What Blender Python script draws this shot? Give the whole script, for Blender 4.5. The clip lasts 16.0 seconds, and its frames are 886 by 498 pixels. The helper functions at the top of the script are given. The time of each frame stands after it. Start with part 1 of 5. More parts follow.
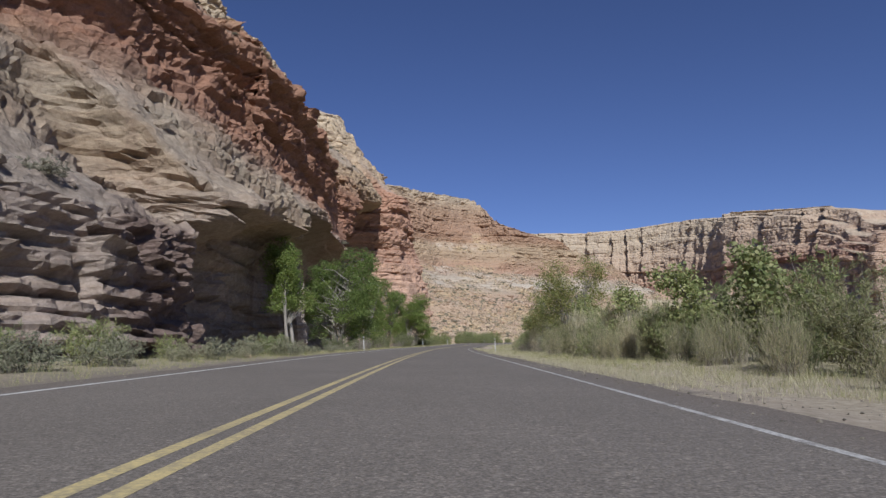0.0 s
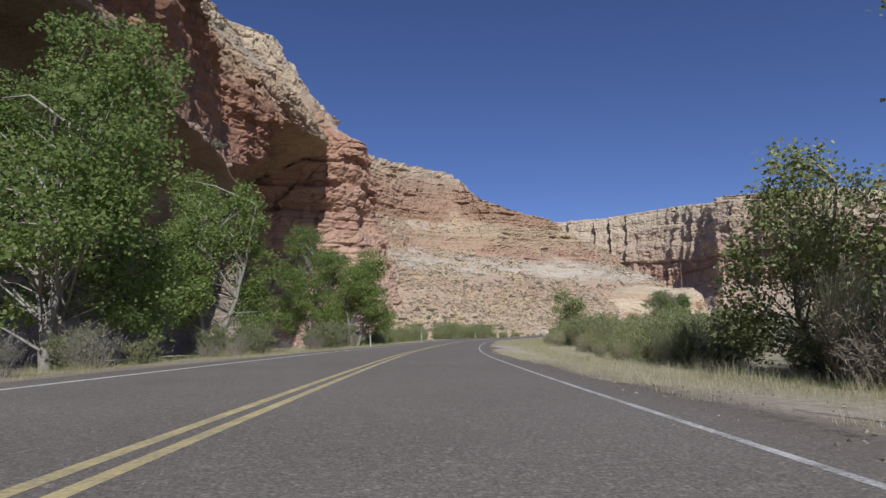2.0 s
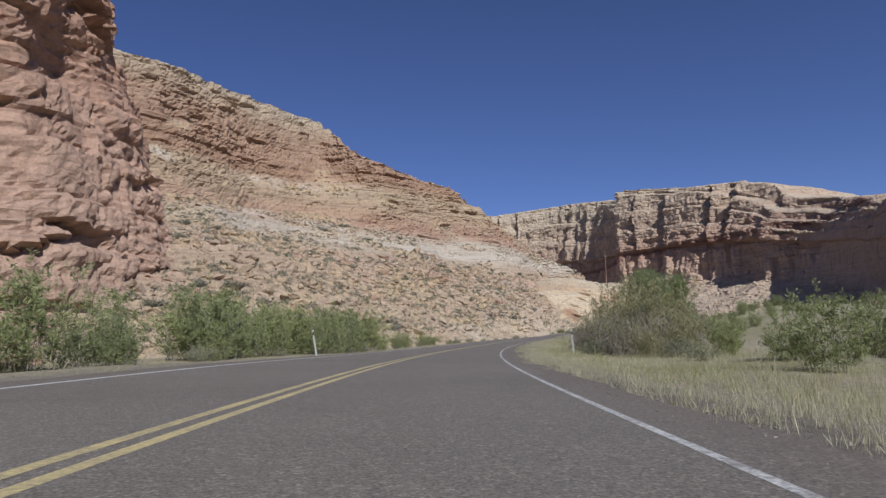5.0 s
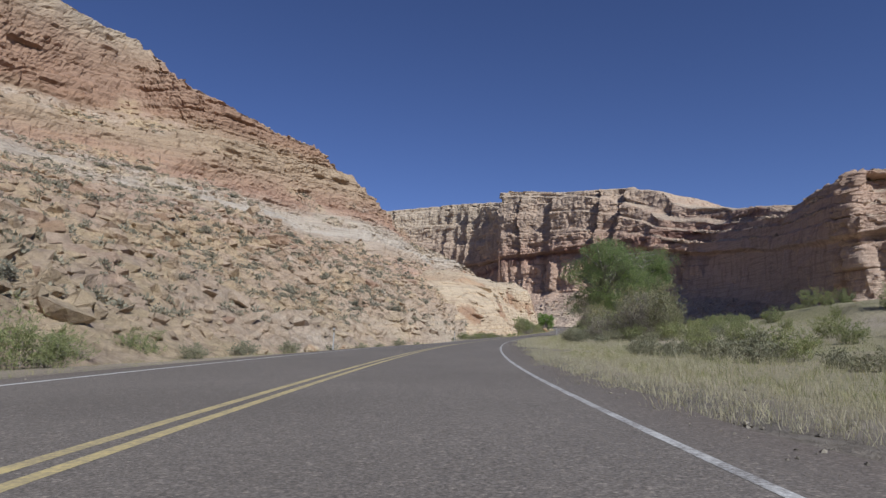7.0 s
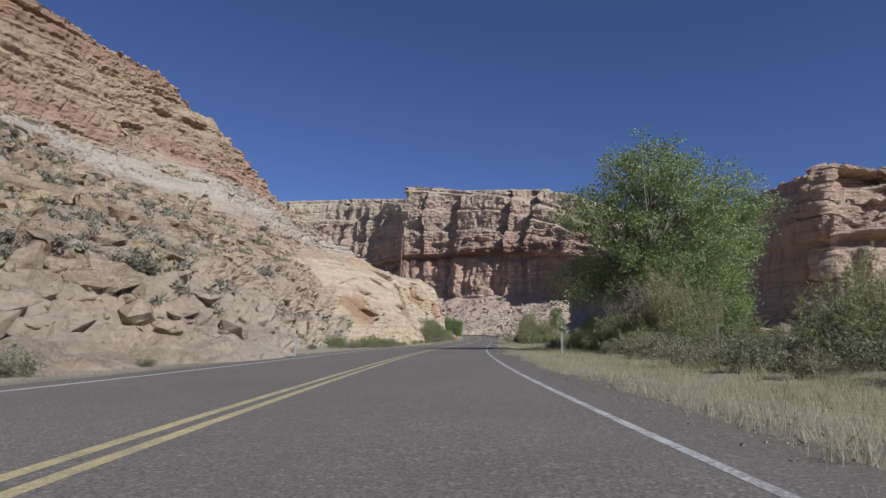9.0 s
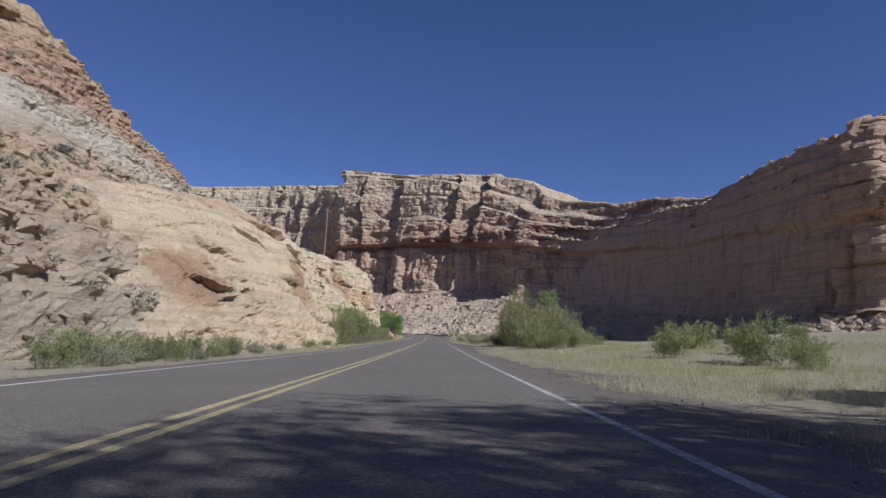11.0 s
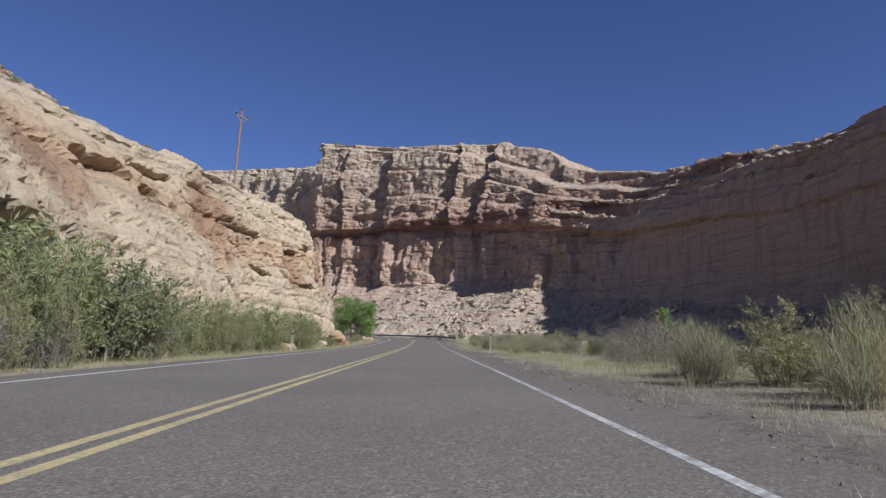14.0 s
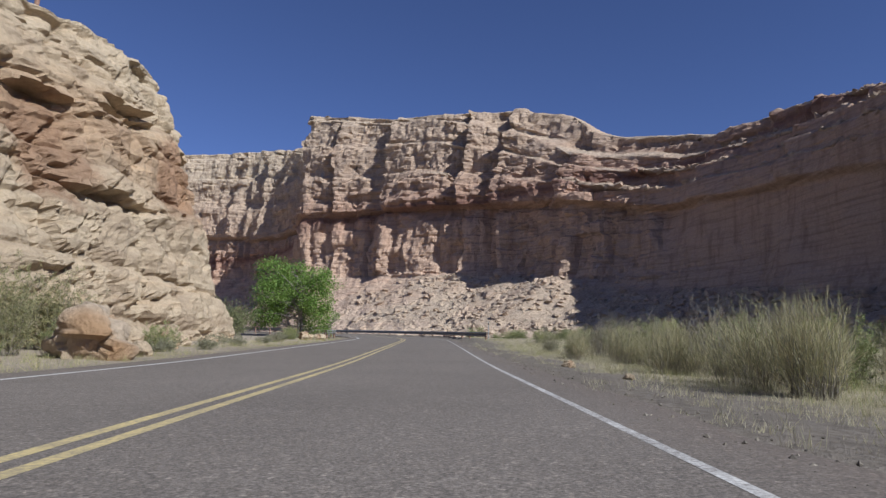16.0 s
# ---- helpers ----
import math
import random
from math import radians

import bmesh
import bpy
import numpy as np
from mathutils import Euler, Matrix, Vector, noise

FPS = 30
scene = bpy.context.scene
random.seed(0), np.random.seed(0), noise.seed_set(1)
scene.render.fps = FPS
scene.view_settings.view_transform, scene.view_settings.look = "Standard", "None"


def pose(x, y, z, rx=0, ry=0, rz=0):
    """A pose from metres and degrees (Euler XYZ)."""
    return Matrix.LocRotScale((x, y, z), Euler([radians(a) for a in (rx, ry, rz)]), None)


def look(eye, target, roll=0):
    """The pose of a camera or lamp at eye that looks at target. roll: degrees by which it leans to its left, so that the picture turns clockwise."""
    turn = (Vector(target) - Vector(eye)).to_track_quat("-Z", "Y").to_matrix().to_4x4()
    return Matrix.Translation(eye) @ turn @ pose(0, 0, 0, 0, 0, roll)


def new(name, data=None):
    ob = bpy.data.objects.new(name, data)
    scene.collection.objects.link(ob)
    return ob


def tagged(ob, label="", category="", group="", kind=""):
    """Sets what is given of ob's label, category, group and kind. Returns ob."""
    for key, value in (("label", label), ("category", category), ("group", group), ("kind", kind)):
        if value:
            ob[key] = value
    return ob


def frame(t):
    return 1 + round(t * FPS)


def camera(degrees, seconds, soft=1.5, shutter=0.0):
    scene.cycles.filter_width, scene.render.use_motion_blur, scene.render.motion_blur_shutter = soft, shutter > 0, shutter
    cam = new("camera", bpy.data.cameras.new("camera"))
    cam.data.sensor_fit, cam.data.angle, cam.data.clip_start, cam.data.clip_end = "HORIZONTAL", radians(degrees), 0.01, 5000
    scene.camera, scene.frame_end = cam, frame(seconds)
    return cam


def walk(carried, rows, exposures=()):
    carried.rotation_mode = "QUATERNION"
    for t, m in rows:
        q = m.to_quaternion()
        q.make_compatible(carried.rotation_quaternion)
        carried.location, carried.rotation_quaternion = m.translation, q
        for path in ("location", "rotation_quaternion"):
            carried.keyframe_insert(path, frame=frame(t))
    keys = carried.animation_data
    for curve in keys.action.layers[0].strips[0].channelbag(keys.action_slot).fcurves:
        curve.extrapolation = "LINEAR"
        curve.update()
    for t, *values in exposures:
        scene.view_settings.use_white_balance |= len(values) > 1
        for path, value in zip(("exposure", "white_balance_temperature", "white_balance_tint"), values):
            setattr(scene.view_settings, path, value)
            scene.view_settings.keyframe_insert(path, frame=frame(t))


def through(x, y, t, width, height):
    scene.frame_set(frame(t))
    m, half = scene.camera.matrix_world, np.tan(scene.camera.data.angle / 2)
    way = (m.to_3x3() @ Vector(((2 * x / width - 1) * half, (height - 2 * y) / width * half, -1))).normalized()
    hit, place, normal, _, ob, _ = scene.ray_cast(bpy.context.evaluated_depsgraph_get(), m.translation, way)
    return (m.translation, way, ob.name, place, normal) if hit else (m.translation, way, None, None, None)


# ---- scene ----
cam = camera(68.55, 16.0, soft=1.4)
# seconds, eye x, y, z, yaw, pitch, lean
ROWS = [
    (0.0, -0.00, 0.00, 0.58, 0.00, 8.07, -2.29),
    (0.5, -0.17, 13.04, 0.58, -0.44, 7.92, -2.12),
    (1.0, -0.20, 26.11, 0.54, -1.02, 7.74, -2.46),
    (1.5, -0.11, 39.22, 0.47, -1.61, 7.68, -2.73),
    (2.0, 0.13, 52.43, 0.39, -2.30, 7.61, -2.98),
    (2.5, 0.55, 65.90, 0.31, -3.20, 7.73, -3.17),
    (3.0, 1.24, 79.76, 0.23, -4.32, 7.58, -3.32),
    (3.5, 2.32, 94.09, 0.17, -6.04, 7.89, -2.97),
    (4.0, 3.93, 108.79, 0.16, -8.15, 8.09, -2.74),
    (4.5, 6.14, 123.62, 0.17, -10.50, 8.00, -2.88),
    (5.0, 8.95, 138.26, 0.13, -12.99, 7.70, -3.33),
    (5.5, 12.33, 152.39, 0.03, -15.61, 7.44, -3.65),
    (6.0, 16.20, 165.75, -0.10, -18.42, 7.55, -2.97),
    (6.5, 20.50, 178.23, -0.18, -21.33, 7.71, -2.15),
    (7.0, 25.15, 189.82, -0.24, -24.15, 7.76, -1.58),
    (7.5, 30.06, 200.58, -0.24, -26.80, 8.24, -1.62),
    (8.0, 35.19, 210.66, -0.19, -29.15, 8.29, -1.02),
    (8.5, 40.52, 220.21, -0.13, -31.14, 8.30, -0.39),
    (9.0, 46.06, 229.42, -0.08, -33.01, 8.21, 0.51),
    (9.5, 51.88, 238.39, -0.04, -34.80, 8.31, 1.23),
    (10.0, 58.01, 247.24, 0.03, -36.41, 8.35, 1.38),
    (10.5, 64.39, 256.02, 0.09, -37.48, 8.28, 0.99),
    (11.0, 70.99, 264.81, 0.14, -38.11, 8.24, 0.66),
    (11.5, 77.75, 273.67, 0.18, -38.43, 8.26, 0.67),
    (12.0, 84.64, 282.65, 0.24, -38.52, 8.36, 1.03),
    (12.5, 91.66, 291.76, 0.33, -38.50, 8.50, 1.53),
    (13.0, 98.76, 300.99, 0.44, -38.47, 8.56, 1.58),
    (13.5, 105.90, 310.29, 0.55, -38.48, 8.51, 1.06),
    (14.0, 113.06, 319.59, 0.66, -38.54, 8.56, 0.61),
    (14.5, 120.17, 328.83, 0.77, -38.59, 8.53, 0.42),
    (15.0, 127.18, 337.98, 0.87, -38.56, 8.49, 0.40),
    (15.5, 134.13, 347.05, 0.98, -38.39, 8.57, 0.45),
    (16.0, 140.95, 356.03, 1.08, -38.18, 8.49, 0.49),
]
walk(cam, [(t, pose(x, y, z, 90 + pitch, 0, yaw) @ pose(0, 0, 0, 0, 0, roll)) for t, x, y, z, yaw, pitch, roll in ROWS],
     exposures=((0.0, -0.01, 6050, 13), (3.2, 0.05, 6020, 13), (5.5, -0.02, 6000, 13), (9.0, -0.01, 5940, 13), (12.5, 0.15, 5800, 13), (16.0, 0.25, 6020, 13)))

# ---- daylight ----
SUN_TO = Vector((0.19, -1.0, 0.75)).normalized()
world = bpy.data.worlds.new("desert_sky")
scene.world = world
world.use_nodes = True
wt = world.node_tree
sky = wt.nodes.new("ShaderNodeTexSky")
sky.sky_type, sky.sun_disc = "NISHITA", False
sky.sun_elevation = math.asin(SUN_TO.z)
sky.sun_rotation = math.atan2(SUN_TO.x, SUN_TO.y)
sky.altitude, sky.air_density, sky.dust_density, sky.ozone_density = 2200, 0.9, 0.0, 7.2
hue = wt.nodes.new("ShaderNodeMix")
hue.data_type, hue.blend_type = "RGBA", "MULTIPLY"
hue.inputs[0].default_value = 1.0
hue.inputs[7].default_value = (1.22, 1.0, 1.065, 1)
wt.links.new(sky.outputs[0], hue.inputs[6])
wt.links.new(hue.outputs[2], wt.nodes["Background"].inputs[0])
wt.nodes["Background"].inputs[1].default_value = 0.074
sun = new("sun", bpy.data.lights.new("sun", "SUN"))
sun.data.energy, sun.data.angle, sun.data.color = 4.9, radians(0.53), (0.955, 0.965, 0.915)
sun.matrix_world = look(SUN_TO * 400, (0, 0, 0))

# ---- noise on arrays ----
def hash3(i, j, k, seed=0):
    h = (i.astype(np.int64) * 374761393 + j.astype(np.int64) * 668265263 + k.astype(np.int64) * 2147483647 + seed * 974711) & 0xFFFFFFFF
    h = ((h ^ (h >> 13)) * 1274126177) & 0xFFFFFFFF
    h = ((h ^ (h >> 16)) * 2246822519) & 0xFFFFFFFF
    return (h ^ (h >> 15)).astype(np.float64) / 4294967295.0


def vnoise(x, y, z, seed=0):
    i, j, k = np.floor(x), np.floor(y), np.floor(z)
    f, g, h = x - i, y - j, z - k
    f, g, h = f * f * (3 - 2 * f), g * g * (3 - 2 * g), h * h * (3 - 2 * h)
    r = 0
    for a in (0, 1):
        for b in (0, 1):
            for c in (0, 1):
                r = r + hash3(i + a, j + b, k + c, seed) * (f if a else 1 - f) * (g if b else 1 - g) * (h if c else 1 - h)
    return r * 2 - 1


def fbm(x, y, z, octaves=4, seed=0):
    r, a, s = 0, 1.0, 1.0
    for o in range(octaves):
        r = r + a * vnoise(x * s + 17 * o, y * s, z * s, seed + o)
        a, s = a * 0.5, s * 2.07
    return r


def step01(x, a, b):
    t = np.clip((x - a) / (b - a), 0, 1)
    return t * t * (3 - 2 * t)


# ---- materials ----
def material(name, rough=0.9, spec=0.3):
    m = bpy.data.materials.new(name)
    m.use_nodes = True
    b = m.node_tree.nodes["Principled BSDF"]
    b.inputs["Roughness"].default_value = rough
    b.inputs["Specular IOR Level"].default_value = spec
    return m, m.node_tree, b


def node(nt, kind, **inputs):
    n = nt.nodes.new("ShaderNode" + kind)
    for k, v in inputs.items():
        n.inputs[k].default_value = v
    return n


def noise_tex(nt, scale, detail=6.0, rough=0.6, vec=None):
    n = node(nt, "TexNoise", Scale=scale, Detail=detail, Roughness=rough)
    if vec is not None:
        nt.links.new(vec, n.inputs["Vector"])
    return n


def ramp(nt, fac, stops):
    r = nt.nodes.new("ShaderNodeValToRGB")
    e = r.color_ramp.elements
    while len(e) < len(stops):
        e.new(0.5)
    for el, (p, c) in zip(e, stops):
        el.position = p
        el.color = (*c, 1)
    nt.links.new(fac, r.inputs[0])
    return r


def mix(nt, fac, a, b, kind="MIX"):
    m = nt.nodes.new("ShaderNodeMix")
    m.data_type, m.blend_type = "RGBA", kind
    for sock, v in ((m.inputs[0], fac), (m.inputs[6], a), (m.inputs[7], b)):
        if isinstance(v, bpy.types.NodeSocket):
            nt.links.new(v, sock)
        else:
            sock.default_value = v if isinstance(v, float) else (*v, 1)
    return m.outputs[2]


def mathn(nt, op, a, b=0.0, c=0.0):
    m = nt.nodes.new("ShaderNodeMath")
    m.operation = op
    for s, v in zip(m.inputs, (a, b, c)):
        if isinstance(v, bpy.types.NodeSocket):
            nt.links.new(v, s)
        else:
            s.default_value = v
    return m.outputs[0]


def bump(nt, b, height, strength, dist):
    n = node(nt, "Bump", Strength=strength, Distance=dist)
    nt.links.new(height, n.inputs["Height"])
    nt.links.new(n.outputs[0], b.inputs["Normal"])


def attr(nt, name):
    n = nt.nodes.new("ShaderNodeAttribute")
    n.attribute_name = name
    return n.outputs["Fac"]


def position(nt):
    return nt.nodes.new("ShaderNodeNewGeometry").outputs["Position"]


def rock_material(name, bands, span, talus, grain=0.5, varnish=0.35, fine=1.0, bedded=0.45, wander=6.0, stain_shade=((0.46, 0.27, 0.15), (0.20, 0.12, 0.085)), joints=0.0):
    """Bedded sandstone: bands of colour up the beds, stained and varnished faces, painted shade, scree where it lies
    less steep.
    """
    m, nt, b = material(name, 0.92, 0.2)
    pos = position(nt)
    bed = attr(nt, "bed")
    n1 = noise_tex(nt, 0.10, 5.0, 0.6, pos)
    h = mathn(nt, "MULTIPLY_ADD", n1.outputs[0], wander, mathn(nt, "ADD", bed, -0.5 * wander))
    col = ramp(nt, mathn(nt, "DIVIDE", h, span), bands).outputs[0]
    # thin beds
    mp = node(nt, "Mapping")
    mp.inputs["Scale"].default_value = (0.05, 0.05, 1.6)
    nt.links.new(pos, mp.inputs[0])
    thin = noise_tex(nt, 1.0, 4.0, 0.65, mp.outputs[0])
    col = mix(nt, 0.75, col, ramp(nt, thin.outputs[0], ((0.3, (0.62, 0.58, 0.55)), (0.5, (1, 1, 1)), (0.72, (1.12, 1.05, 0.98)))).outputs[0], "MULTIPLY")
    # streaks of dark varnish down the faces
    mv = node(nt, "Mapping")
    mv.inputs["Scale"].default_value = (0.45, 0.45, 0.05)
    nt.links.new(pos, mv.inputs[0])
    vn = noise_tex(nt, 1.0, 6.0, 0.6, mv.outputs[0])
    vfac = mathn(nt, "MULTIPLY", ramp(nt, vn.outputs[0], ((0.5, (0, 0, 0)), (0.68, (1, 1, 1)))).outputs[0], varnish)
    col = mix(nt, vfac, col, (0.16, 0.085, 0.06))
    # rust-brown varnish patches of their own shape; on the near cliff, painted alcove shade
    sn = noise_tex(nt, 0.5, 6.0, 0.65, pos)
    sf = mathn(nt, "ADD", attr(nt, "stain_shade"), mathn(nt, "MULTIPLY_ADD", sn.outputs[0], 0.9, -0.45))
    col = mix(nt, mathn(nt, "MULTIPLY", ramp(nt, sf, ((0.35, (0, 0, 0)), (0.6, (1, 1, 1)))).outputs[0], 0.8), col, mix(nt, vn.outputs[0], *stain_shade))
    # scree
    t1 = noise_tex(nt, 0.07, 6.0, 0.65, pos)
    t2 = noise_tex(nt, 1.3, 5.0, 0.7, pos)
    tcol = ramp(nt, t1.outputs[0], talus).outputs[0]
    tcol = mix(nt, bedded, tcol, col)
    tcol = mix(nt, 0.8, tcol, ramp(nt, t2.outputs[0], ((0.3, (0.55, 0.52, 0.5)), (0.55, (1, 1, 1)), (0.75, (1.25, 1.22, 1.18)))).outputs[0], "MULTIPLY")
    col = mix(nt, attr(nt, "scree"), col, tcol)
    g = noise_tex(nt, 3.5 * fine, 8.0, 0.75, pos)
    col = mix(nt, grain, col, ramp(nt, g.outputs[0], ((0.3, (0.6, 0.58, 0.56)), (0.6, (1.1, 1.1, 1.1)))).outputs[0], "MULTIPLY")
    # open joints, with the shade inside them put into the colour
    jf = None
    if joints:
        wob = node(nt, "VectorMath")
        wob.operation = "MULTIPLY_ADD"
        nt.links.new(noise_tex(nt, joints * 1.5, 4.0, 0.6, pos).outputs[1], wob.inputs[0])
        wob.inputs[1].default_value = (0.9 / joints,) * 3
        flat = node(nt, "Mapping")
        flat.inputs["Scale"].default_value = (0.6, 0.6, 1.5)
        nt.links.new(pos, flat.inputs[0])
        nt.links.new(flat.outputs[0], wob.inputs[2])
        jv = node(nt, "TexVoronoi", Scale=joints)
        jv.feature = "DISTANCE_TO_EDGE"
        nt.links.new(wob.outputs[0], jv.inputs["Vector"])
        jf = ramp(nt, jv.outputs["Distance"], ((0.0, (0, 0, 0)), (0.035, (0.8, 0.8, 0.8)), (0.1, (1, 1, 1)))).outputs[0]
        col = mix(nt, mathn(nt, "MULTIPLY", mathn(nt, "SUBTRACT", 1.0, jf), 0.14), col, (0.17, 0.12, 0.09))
    nt.links.new(col, b.inputs["Base Color"])
    vor = node(nt, "TexVoronoi", Scale=0.9 * fine)
    nt.links.new(pos, vor.inputs["Vector"])
    hh = mathn(nt, "ADD", g.outputs[0], mathn(nt, "ADD", mathn(nt, "MULTIPLY", thin.outputs[0], 0.8), mathn(nt, "MULTIPLY", vor.outputs["Distance"], 0.5)))
    if jf:
        hh = mathn(nt, "MULTIPLY_ADD", jf, 0.22, hh)
    bump(nt, b, hh, 0.9, 0.35 / fine)
    return m


CREAM, TAN, RED, PINK, GREY = (0.56, 0.455, 0.325), (0.48, 0.36, 0.245), (0.36, 0.19, 0.125), (0.46, 0.305, 0.22), (0.47, 0.405, 0.335)
DKRED = (0.23, 0.125, 0.095)
# the near cliff's last pair of browns is the alcoves' painted shade
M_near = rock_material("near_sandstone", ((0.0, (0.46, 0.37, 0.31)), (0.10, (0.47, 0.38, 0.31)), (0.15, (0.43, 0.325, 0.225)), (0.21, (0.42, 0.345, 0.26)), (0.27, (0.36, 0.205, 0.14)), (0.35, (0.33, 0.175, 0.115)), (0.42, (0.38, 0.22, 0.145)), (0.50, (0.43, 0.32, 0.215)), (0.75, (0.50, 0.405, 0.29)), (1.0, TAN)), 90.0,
                       ((0.3, (0.42, 0.28, 0.20)), (0.5, (0.42, 0.36, 0.30)), (0.7, (0.43, 0.325, 0.225))), 0.7, 0.4, stain_shade=((0.27, 0.18, 0.145), (0.14, 0.095, 0.08)), joints=0.3)
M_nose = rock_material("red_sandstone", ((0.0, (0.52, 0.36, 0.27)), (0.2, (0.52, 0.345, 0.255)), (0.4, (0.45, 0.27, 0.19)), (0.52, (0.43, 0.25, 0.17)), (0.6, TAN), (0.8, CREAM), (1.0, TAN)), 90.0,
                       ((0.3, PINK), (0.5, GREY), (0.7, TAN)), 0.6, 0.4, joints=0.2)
M_hill = rock_material("hill_sandstone", ((0.0, (0.521, 0.428, 0.321)), (0.06, (0.474, 0.365, 0.265)), (0.12, (0.46, 0.345, 0.245)), (0.18, (0.46, 0.32, 0.24)), (0.24, (0.43, 0.335, 0.245)), (0.29, (0.50, 0.435, 0.355)), (0.34, (0.46, 0.385, 0.30)), (0.39, (0.39, 0.25, 0.175)), (0.46, (0.40, 0.29, 0.195)), (0.54, (0.42, 0.32, 0.215)), (0.60, (0.345, 0.22, 0.145)), (0.70, (0.36, 0.235, 0.16)), (0.80, (0.365, 0.25, 0.17)), (0.86, (0.42, 0.32, 0.225)), (0.91, (0.46, 0.38, 0.28)), (1.0, (0.46, 0.38, 0.28))), 90.0,
                       ((0.30, (0.54, 0.345, 0.245)), (0.38, (0.50, 0.375, 0.275)), (0.45, (0.57, 0.435, 0.25)), (0.51, (0.52, 0.385, 0.27)), (0.56, (0.50, 0.385, 0.28)), (0.64, (0.66, 0.57, 0.47)), (0.72, (0.52, 0.44, 0.34))), 0.6, 0.15, 1.0, 0.35, 7.0)
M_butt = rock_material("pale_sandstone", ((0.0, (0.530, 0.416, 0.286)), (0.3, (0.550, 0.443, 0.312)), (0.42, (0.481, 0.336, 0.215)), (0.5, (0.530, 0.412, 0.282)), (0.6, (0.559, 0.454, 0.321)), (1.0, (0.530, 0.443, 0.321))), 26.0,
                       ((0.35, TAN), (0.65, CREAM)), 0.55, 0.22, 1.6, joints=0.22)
M_mesa = rock_material("mesa_sandstone", ((0.0, (0.517, 0.404, 0.310)), (0.2, (0.517, 0.376, 0.282)), (0.40, (0.498, 0.343, 0.249)), (0.46, (0.451, 0.291, 0.211)), (0.485, DKRED), (0.515, (0.423, 0.282, 0.207)), (0.62, (0.461, 0.338, 0.249)), (0.85, (0.470, 0.362, 0.268)), (1.0, (0.489, 0.395, 0.291))), 120.0,
                       ((0.3, (0.53, 0.40, 0.285)), (0.5, (0.56, 0.45, 0.335)), (0.7, (0.60, 0.485, 0.355))), 0.5, 0.38, 0.5, 0.25, 3.0)


def asphalt_material():
    m, nt, b = material("asphalt", 0.85, 0.3)
    pos = position(nt)
    big = noise_tex(nt, 0.35, 5.0, 0.6, pos)
    g = noise_tex(nt, 55.0, 3.0, 0.7, pos)
    v = node(nt, "TexVoronoi", Scale=70.0)
    nt.links.new(pos, v.inputs["Vector"])
    c = ramp(nt, g.outputs[0], ((0.3, (0.09, 0.078, 0.067)), (0.52, (0.187, 0.163, 0.141)), (0.78, (0.35, 0.308, 0.266)))).outputs[0]
    c = mix(nt, 0.7, c, ramp(nt, big.outputs[0], ((0.3, (0.84, 0.82, 0.80)), (0.7, (1.12, 1.10, 1.08)))).outputs[0], "MULTIPLY")
    c = mix(nt, mathn(nt, "MULTIPLY", attr(nt, "edge"), 0.5), c, (0.15, 0.115, 0.09))
    c = mix(nt, 0.35, c, ramp(nt, v.outputs["Distance"], ((0.1, (1.4, 1.38, 1.35)), (0.5, (0.7, 0.7, 0.7)))).outputs[0], "MULTIPLY")
    chips = node(nt, "TexVoronoi", Scale=38.0)
    nt.links.new(pos, chips.inputs["Vector"])
    one = node(nt, "SeparateColor")
    nt.links.new(chips.outputs["Color"], one.inputs[0])
    c = mix(nt, 0.38, c, ramp(nt, one.outputs[0], ((0.0, (0.6, 0.6, 0.6)), (0.55, (0.95, 0.95, 0.95)), (0.85, (1.15, 1.14, 1.12)), (1.0, (2.0, 1.95, 1.9)))).outputs[0], "MULTIPLY")
    nt.links.new(c, b.inputs["Base Color"])
    bump(nt, b, mathn(nt, "ADD", g.outputs[0], one.outputs[0]), 0.4, 0.01)
    return m


def paint_material(name, col, worn):
    m, nt, b = material(name, 0.7, 0.3)
    pos = position(nt)
    g = noise_tex(nt, 30.0, 5.0, 0.7, pos)
    w = noise_tex(nt, 2.2, 5.0, 0.7, pos)
    f = mathn(nt, "ADD", mathn(nt, "MULTIPLY", g.outputs[0], 0.6), mathn(nt, "MULTIPLY", w.outputs[0], 0.4))
    c = mix(nt, ramp(nt, f, ((0.42, (worn, worn, worn)), (0.62, (0.1, 0.1, 0.1)))).outputs[0], col, (0.17, 0.15, 0.135))
    nt.links.new(c, b.inputs["Base Color"])
    bump(nt, b, g.outputs[0], 0.4, 0.01)
    return m


